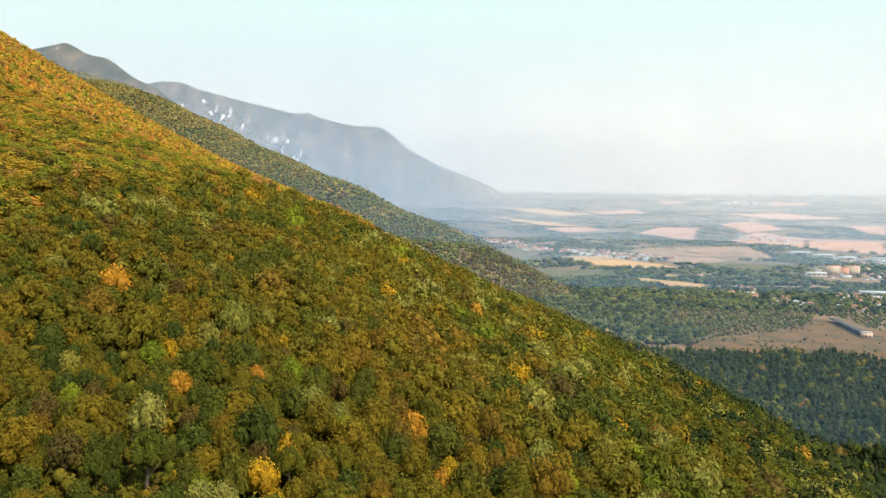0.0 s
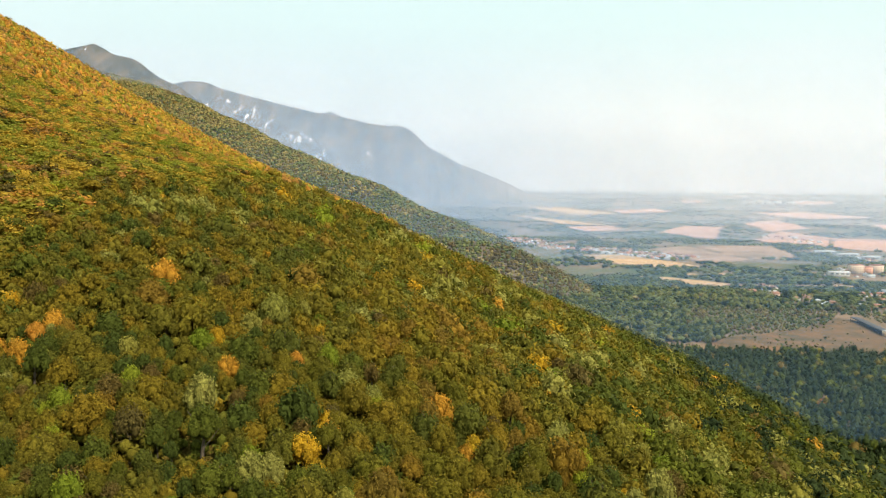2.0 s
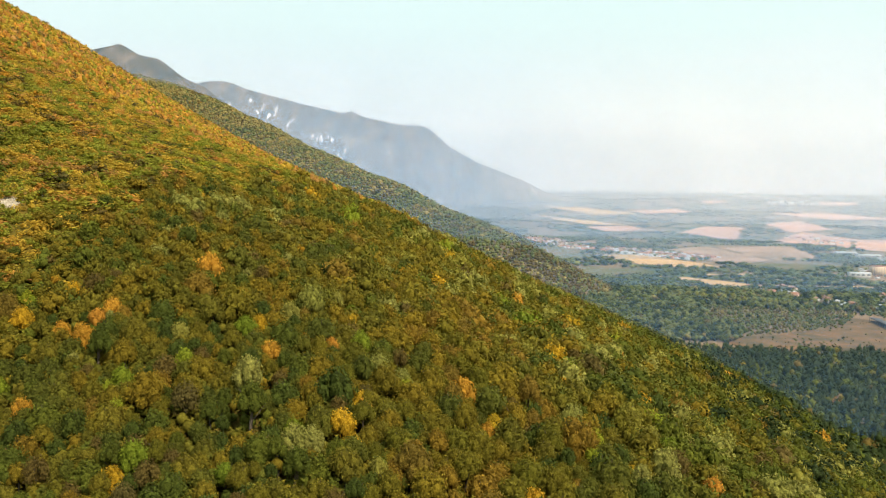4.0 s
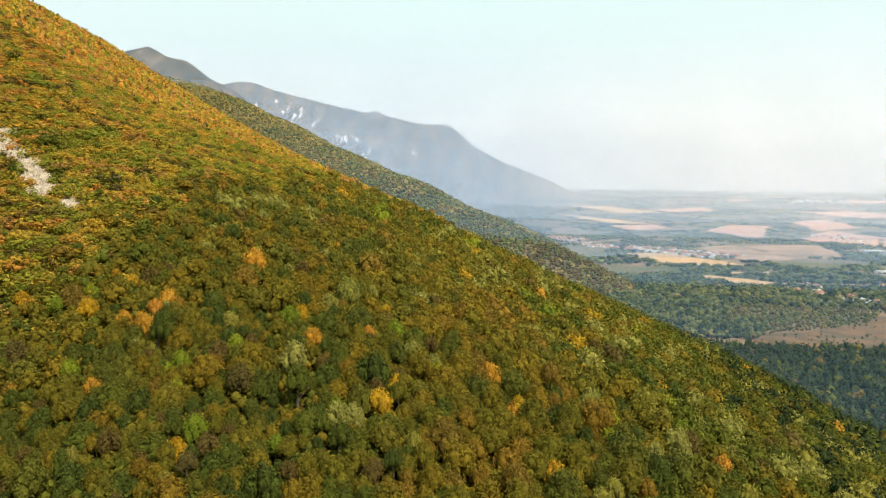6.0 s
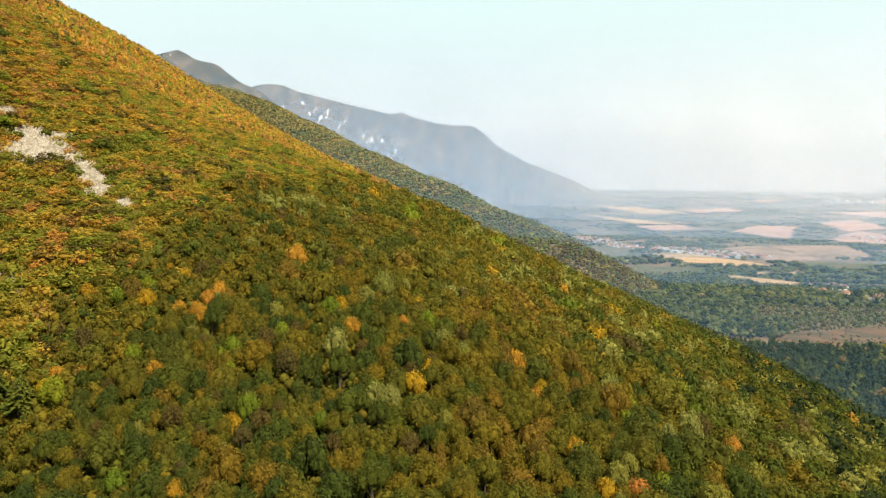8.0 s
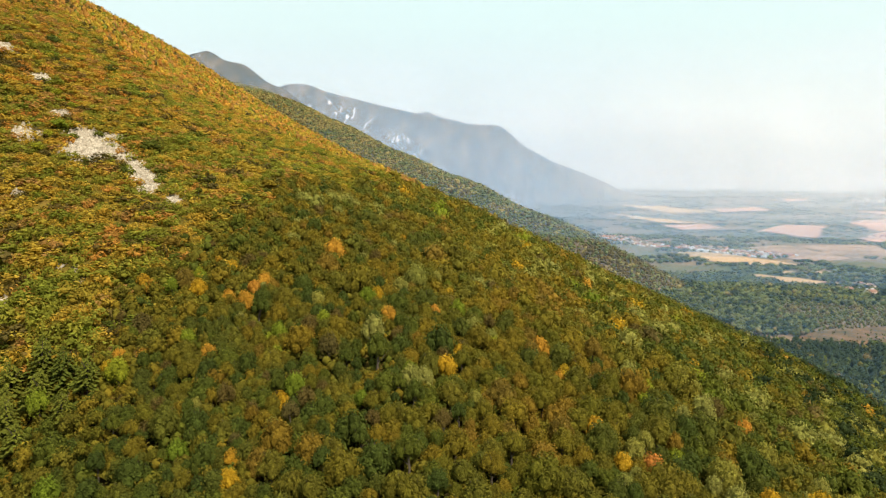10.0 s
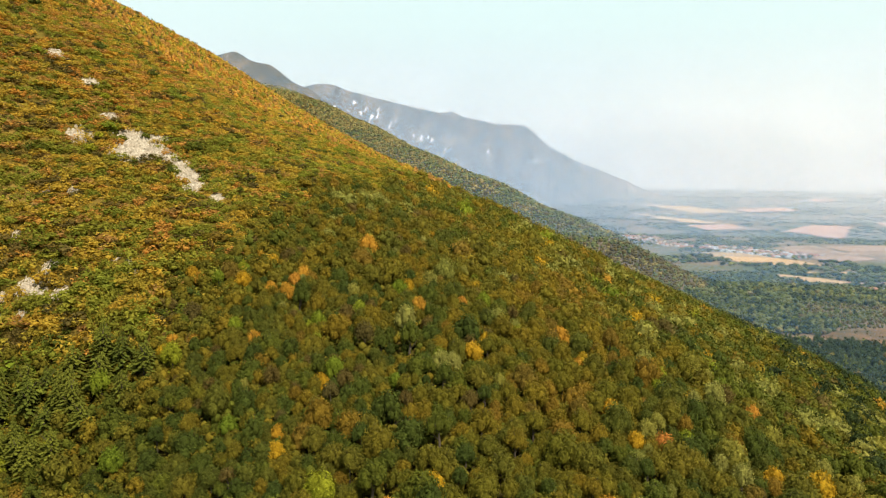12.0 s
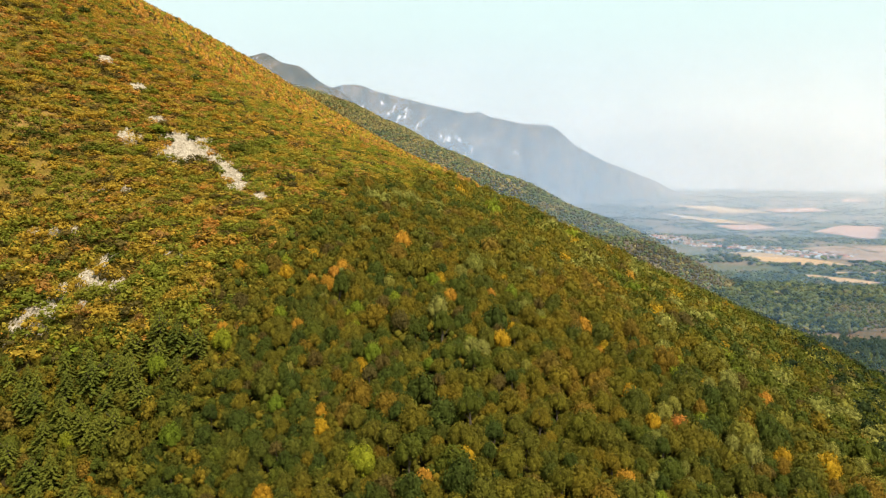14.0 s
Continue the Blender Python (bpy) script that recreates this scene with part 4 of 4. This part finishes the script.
u, v = u[keep], v[keep]
low = np.zeros(u.shape, bool)
for corners in HEATHS:
    low |= inside(u, v, corners, -4)
n1 = rough(u, v, 120, 29)
scrub = (u > 215 + 30 * n1) & (v < 905 - 0.12 * (u - 215) + 25 * n1)
kind = choose(r.uniform(size=u.size), {"dark": np.where(scrub, 0.3, 0.3), "deep": np.where(scrub, 0.05, 0.35), "green": np.where(scrub, 0.35, 0.35), "brown": np.where(scrub, 0.2, 0.02), "grey": np.where(scrub, 0.25, 0.03)})
h = np.where(low, r.uniform(1.0, 2.6, u.size), r.uniform(4.0, 9.0, u.size) * np.where(scrub, 0.55, 1.0))
rad = h * r.uniform(0.48, 0.68, u.size)
for some, shapes, seed in ((v < 900, SHAPES_5, 13), (v >= 900, SHAPES_4, 19)):
    bulk("plain_wood", "dark green wood and scrub on the plain", u[some], v[some], kind[some], h[some], rad[some], shapes, seed)

# a row of tall pale poplars
u = np.linspace(180, 300, 26)
r = np.random.RandomState(14)
v = 955 - 0.62 * (u - 180) + r.uniform(-9, 9, u.size)
u = u + r.uniform(-3, 3, u.size)
h = r.uniform(11, 17, u.size)
bulk("poplars", "row of tall pale green poplars", u, v, np.full(u.size, NAMES.index("silver")), h, h * 0.2, SHAPES_2, 15)

# tree belts and copses farther out
for x0, x1, y0, y1, step, low, high, broad, bias, seed in ((-60, 1000, 1150, 2050, 12.0, 4.0, 8.5, 0.95, 0.06, 16), (-150, 2000, 2050, 4300, 26.0, 2.0, 4.5, 4.2, 0.12, 18)):
    u, v, r = scatter(x0, x1, y0, y1, step, seed)
    a, b, m, c, p = parts_of_land(u, v)
    built = np.zeros(u.shape, bool)
    for (ax, ay), (bx, by), wide, count in VILLAGES:
        s = np.clip(((u - ax) * (bx - ax) + (v - ay) * (by - ay)) / ((bx - ax) ** 2 + (by - ay) ** 2), 0, 1)
        built |= np.hypot(u - ax - s * (bx - ax), v - ay - s * (by - ay)) < wide
    wide_n, fine_n = rough(u * 0.5, v * 0.5, 130, 34), rough(u * 0.6, v * 0.8, 70, 35)
    keep = (p > b - 1) & (p > np.maximum(m, c) - 6) & open_land(u, v, 4) & (u < 0.62 * v + 120) & (wide_n + 0.6 * fine_n > bias - 0.22) & (r.uniform(size=u.size) < np.where(built, 0.25, 0.9))
    u, v = u[keep], v[keep]
    kind = choose(r.uniform(size=u.size), {"dark": 0.35, "deep": 0.3, "green": 0.35, "silver": 0.02})
    h = r.uniform(low, high, u.size)
    bulk("tree_belts", "dark tree belts and copses between the fields", u, v, kind, h, h * broad * r.uniform(0.7, 1.1, u.size), SHAPES_4, seed + 1)


# ---- buildings ----
def plaster(name, c):
    return two_tone(name, tuple(0.88 * q for q in c), c, 0.25, 0.85, fine=2.0)


WALLS = [plaster("white_plaster", (0.60, 0.58, 0.54)), plaster("cream_plaster", (0.60, 0.44, 0.29)), plaster("pink_plaster", (0.64, 0.30, 0.17)), plaster("grey_plaster", (0.46, 0.42, 0.36))]
TILES = [two_tone("red_roof_tiles", (0.30, 0.125, 0.075), (0.40, 0.18, 0.11), 0.5, fine=3.0), two_tone("brown_roof_tiles", (0.22, 0.11, 0.07), (0.30, 0.15, 0.09), 0.5, fine=3.0),
         two_tone("pale_sheet_roof", (0.36, 0.35, 0.33), (0.48, 0.46, 0.43), 0.4, 0.7)]
GLASS = two_tone("dark_window_glass", (0.03, 0.035, 0.04), (0.05, 0.055, 0.06), 0.5, 0.15, 0.5)
CONCRETE = two_tone("grey_concrete", (0.30, 0.29, 0.27), (0.42, 0.40, 0.37), 0.3)
DARK_ROOF = two_tone("dark_felt_roof", (0.05, 0.05, 0.055), (0.09, 0.085, 0.08), 0.3)


def box(x0, x1, y0, y1, z0, z1):
    v = np.array([(x, y, z) for z in (z0, z1) for x, y in ((x0, y0), (x1, y0), (x1, y1), (x0, y1))], float)
    return v, np.array([(3, 2, 1, 0), (4, 5, 6, 7), (0, 1, 5, 4), (1, 2, 6, 5), (2, 3, 7, 6), (3, 0, 4, 7)])


def block(name, parent, mat, *size, label=""):
    return part(name, mesh_from(name, *box(*size), mat), parent, label)


def gable(w, d, z, rise, over=0.5):
    """A pitched roof with eaves and some thickness, its ridge along x."""
    v, f = [], []
    for t in (0, 0.3):
        v += [(-w - over, -d - over, z - 0.3 + t), (w + over, -d - over, z - 0.3 + t), (w + over, 0, z + rise + t), (-w - over, 0, z + rise + t), (w + over, d + over, z - 0.3 + t), (-w - over, d + over, z - 0.3 + t)]
    f = [(6, 7, 8, 9), (9, 8, 10, 11), (3, 2, 1, 0), (5, 4, 2, 3), (0, 1, 7, 6), (4, 5, 11, 10), (1, 2, 8, 7), (2, 4, 10, 8), (3, 0, 6, 9), (5, 3, 9, 11)]
    return np.array(v), np.array(f)


def gabled_walls(w, d, z, rise):
    v, f = box(-w, w, -d, d, -1.0, z)
    v = np.concatenate([v, [(-w, 0, z + rise - 0.25), (w, 0, z + rise - 0.25)]])
    return v, np.concatenate([f, [(4, 7, 8, 8), (5, 9, 6, 6)]])


def walls_mesh(w, d, z, rise, mat):
    v, f = gabled_walls(w, d, z, rise)
    quads, tri = f[:6], f[6:, :3]
    return mesh_from("wall", v, np.concatenate([quads[:, [0, 1, 2]], quads[:, [0, 2, 3]], tri]), mat)


def house(w, d, floors, wall, roof, text):
    root = tagged(new("house"), text, "house", "houses of the plain")
    z, rise = 2.8 * floors + 0.4, d * 0.62
    part("wall", walls_mesh(w, d, z, rise, wall), root)
    part("roof", mesh_from("roof", *gable(w, d, z, rise), roof), root)
    block("chimney", root, CONCRETE, w * 0.4, w * 0.4 + 0.7, 0.6, 1.3, z, z + rise + 0.9)
    for k in range(floors):
        for x in (-0.55, 0.45):
            block("window", root, GLASS, w * x - 0.6, w * x + 0.6, -d - 0.06, -d + 0.1, 1.2 + 2.8 * k, 2.6 + 2.8 * k)
        block("window", root, GLASS, w - 0.1, w + 0.06, -0.6, 0.6, 1.2 + 2.8 * k, 2.6 + 2.8 * k)
    block("door", root, TILES[1], -0.5, 0.5, -d - 0.05, -d + 0.1, 0.0, 2.1)
    return root


def place(ob, x, y, turn=0.0, s=1.0):
    z = float(height(np.array([x]), np.array([y]))[0])
    return Matrix.Translation((x, y, z)) @ Matrix.Rotation(turn, 4, "Z") @ Matrix.Diagonal((s, s, s, 1))


MODELS = [house(5.0, 4.0, 1, WALLS[0], TILES[0], "white plastered house with a red tiled roof"), house(6.0, 4.5, 2, WALLS[0], TILES[0], "two-storey white house with a red tiled roof"),
          house(5.5, 4.2, 2, WALLS[1], TILES[1], "two-storey cream house with a brown tiled roof"), house(7.5, 4.5, 1, WALLS[2], TILES[0], "long low pink house with a red tiled roof"),
          house(8.0, 5.0, 1, WALLS[0], TILES[2], "long white shed with a pale sheet roof")]
r = np.random.RandomState(20)
used, spots = set(), []
for (x0, y0), (x1, y1), wide, count in VILLAGES:
    tries = 0
    while count > 0 and tries < 2000:
        tries += 1
        s, off = r.uniform(0, 1), r.uniform(-wide, wide)
        e = np.array((x1 - x0, y1 - y0), float)
        e /= np.linalg.norm(e)
        x, y = x0 + s * (x1 - x0) - e[1] * off, y0 + s * (y1 - y0) + e[0] * off
        if any(math.hypot(x - a, y - b) < 11 for a, b in spots):
            continue
        spots.append((x, y))
        count -= 1
        k = r.choice(5, p=(0.24, 0.22, 0.18, 0.12, 0.24))
        m = place(None, x, y, math.atan2(e[1], e[0]) + r.choice((0, 1.57)) + r.uniform(-0.25, 0.25), r.uniform(0.65, 0.95))
        if k in used:
            copy_thing(MODELS[k], m)
        else:
            used.add(k)
            MODELS[k].matrix_basis = m


def apartment_block():
    root = tagged(new("apartment_block"), "cream and orange apartment block of four storeys", "building")
    for k, (x0, x1, top, mat) in enumerate(((-26, -6, 14.5, WALLS[1]), (-6, 8, 11.5, WALLS[2]), (8, 26, 14.5, WALLS[1]))):
        block("wall", root, mat, x0, x1, -6, 6, -1, top)
        block("roof", root, TILES[0], x0 - 0.3, x1 + 0.3, -6.4, 6.4, top, top + 0.8)
        for f in range(int(top // 3)):
            for n in range(int((x1 - x0) // 4)):
                x = x0 + 2 + 4 * n
                block("window", root, GLASS, x - 0.8, x + 0.8, -6.08, -5.9, 1.2 + 3 * f, 2.7 + 3 * f)
    root.matrix_basis = place(root, 601, 1320, 0.12)


def factory_hall(x, y, w, d, turn, wall, text):
    root = tagged(new("factory_hall"), text, "building", "halls of the plain")
    part("wall", walls_mesh(w, d, 6.5, 1.6, wall), root)
    part("roof", mesh_from("roof", *gable(w, d, 6.5, 1.6), TILES[2]), root)
    for n in range(int(w // 4)):
        block("window", root, GLASS, -w + 4 + 8 * n - 2.5, -w + 4 + 8 * n + 2.5, -d - 0.08, -d + 0.1, 3.5, 5.3)
    block("gate", root, CONCRETE, w - 0.1, w + 0.08, -2.2, 2.2, 0, 4.6)
    root.matrix_basis = place(root, x, y, turn)


def tower_block(x, y, floors, text):
    root = tagged(new("tower_block"), text, "building", "blocks of the far town")
    block("wall", root, WALLS[0], -14, 14, -6, 6, -1, 3 * floors)
    block("roof", root, CONCRETE, -14.4, 14.4, -6.4, 6.4, 3 * floors, 3 * floors + 0.7)
    for f in range(floors):
        for n in range(6):
            block("window", root, GLASS, -12.5 + 4.4 * n, -10.5 + 4.4 * n, -6.1, -5.9, 1 + 3 * f, 2.5 + 3 * f)
    root.matrix_basis = place(root, x, y, 0.2)


def long_shed():
    """An open shed on posts below the mountain, with a cream gatehouse at its end."""
    root = tagged(new("long_shed"), "long dark open shed with a cream gatehouse", "shed")
    block("roof", root, DARK_ROOF, -5, 5, 4, 104, 6.0, 6.7)
    block("back_wall", root, DARK_ROOF, 4.2, 4.6, 4, 104, -0.5, 6.0)
    for k in range(14):
        block("post", root, DARK_ROOF, -4.6, -4.2, 4.5 + 7.6 * k, 5.1 + 7.6 * k, -0.5, 6.0)
    house_end = block("gatehouse", root, WALLS[1], -5.5, 5.5, -4, 4, -0.5, 8.0)
    block("roof", house_end, CONCRETE, -5.8, 5.8, -4.3, 4.3, 8.0, 8.5)
    for x in (-2.6, 2.6):
        block("window", house_end, GLASS, x - 0.9, x + 0.9, -4.08, -3.9, 2.0, 4.2)
    root.matrix_basis = place(root, 363, 744, math.atan2(-10, 106), 0.85) @ Matrix.Diagonal((0.9, 1, 0.72, 1))


apartment_block()
long_shed()
for x, y, w, d, turn in ((690, 1705, 20, 7, 0.1), (712, 1650, 22, 8, 0.1), (735, 1600, 18, 7, 0.2), (518, 1043, 20, 5, -0.15), (540, 1275, 16, 5, 0.1), (800, 1590, 20, 8, 0.1)):
    factory_hall(x, y, w, d, turn, WALLS[3], "long pale factory hall with a sheet roof")
for x, y, floors in ((1265, 3900, 6), (1305, 3890, 5), (1345, 3870, 6), (1225, 3910, 4), (1400, 3880, 4), (780, 1560, 3), (820, 1545, 4)):
    tower_block(x, y, floors, "white panel-built block of flats")


def lane(points, wide, text):
    p = np.array(points, float)
    t = np.linspace(0, 1, 40)
    s = np.linspace(0, 1, len(p))
    x, y = np.interp(t, s, p[:, 0]), np.interp(t, s, p[:, 1])
    dx, dy = np.gradient(x), np.gradient(y)
    n = np.hypot(dx, dy)
    rows = [np.stack([x + k * wide * dy / n, y - k * wide * dx / n, height(x, y) + 0.45], -1) for k in (-1, 1)]
    v = np.stack(rows, 1).reshape(-1, 3)
    return tagged(new("track", mesh_from("track", v, grid_faces(2, 40), TRACK, smooth=True)), text, "track", kind="structure")


lane([(380, 730), (420, 700), (470, 650), (520, 560)], 1.8, "pale gravel track across the heath")
lane([(330, 1083), (322, 1040), (314, 990), (330, 950)], 2.2, "pale lane into the village")
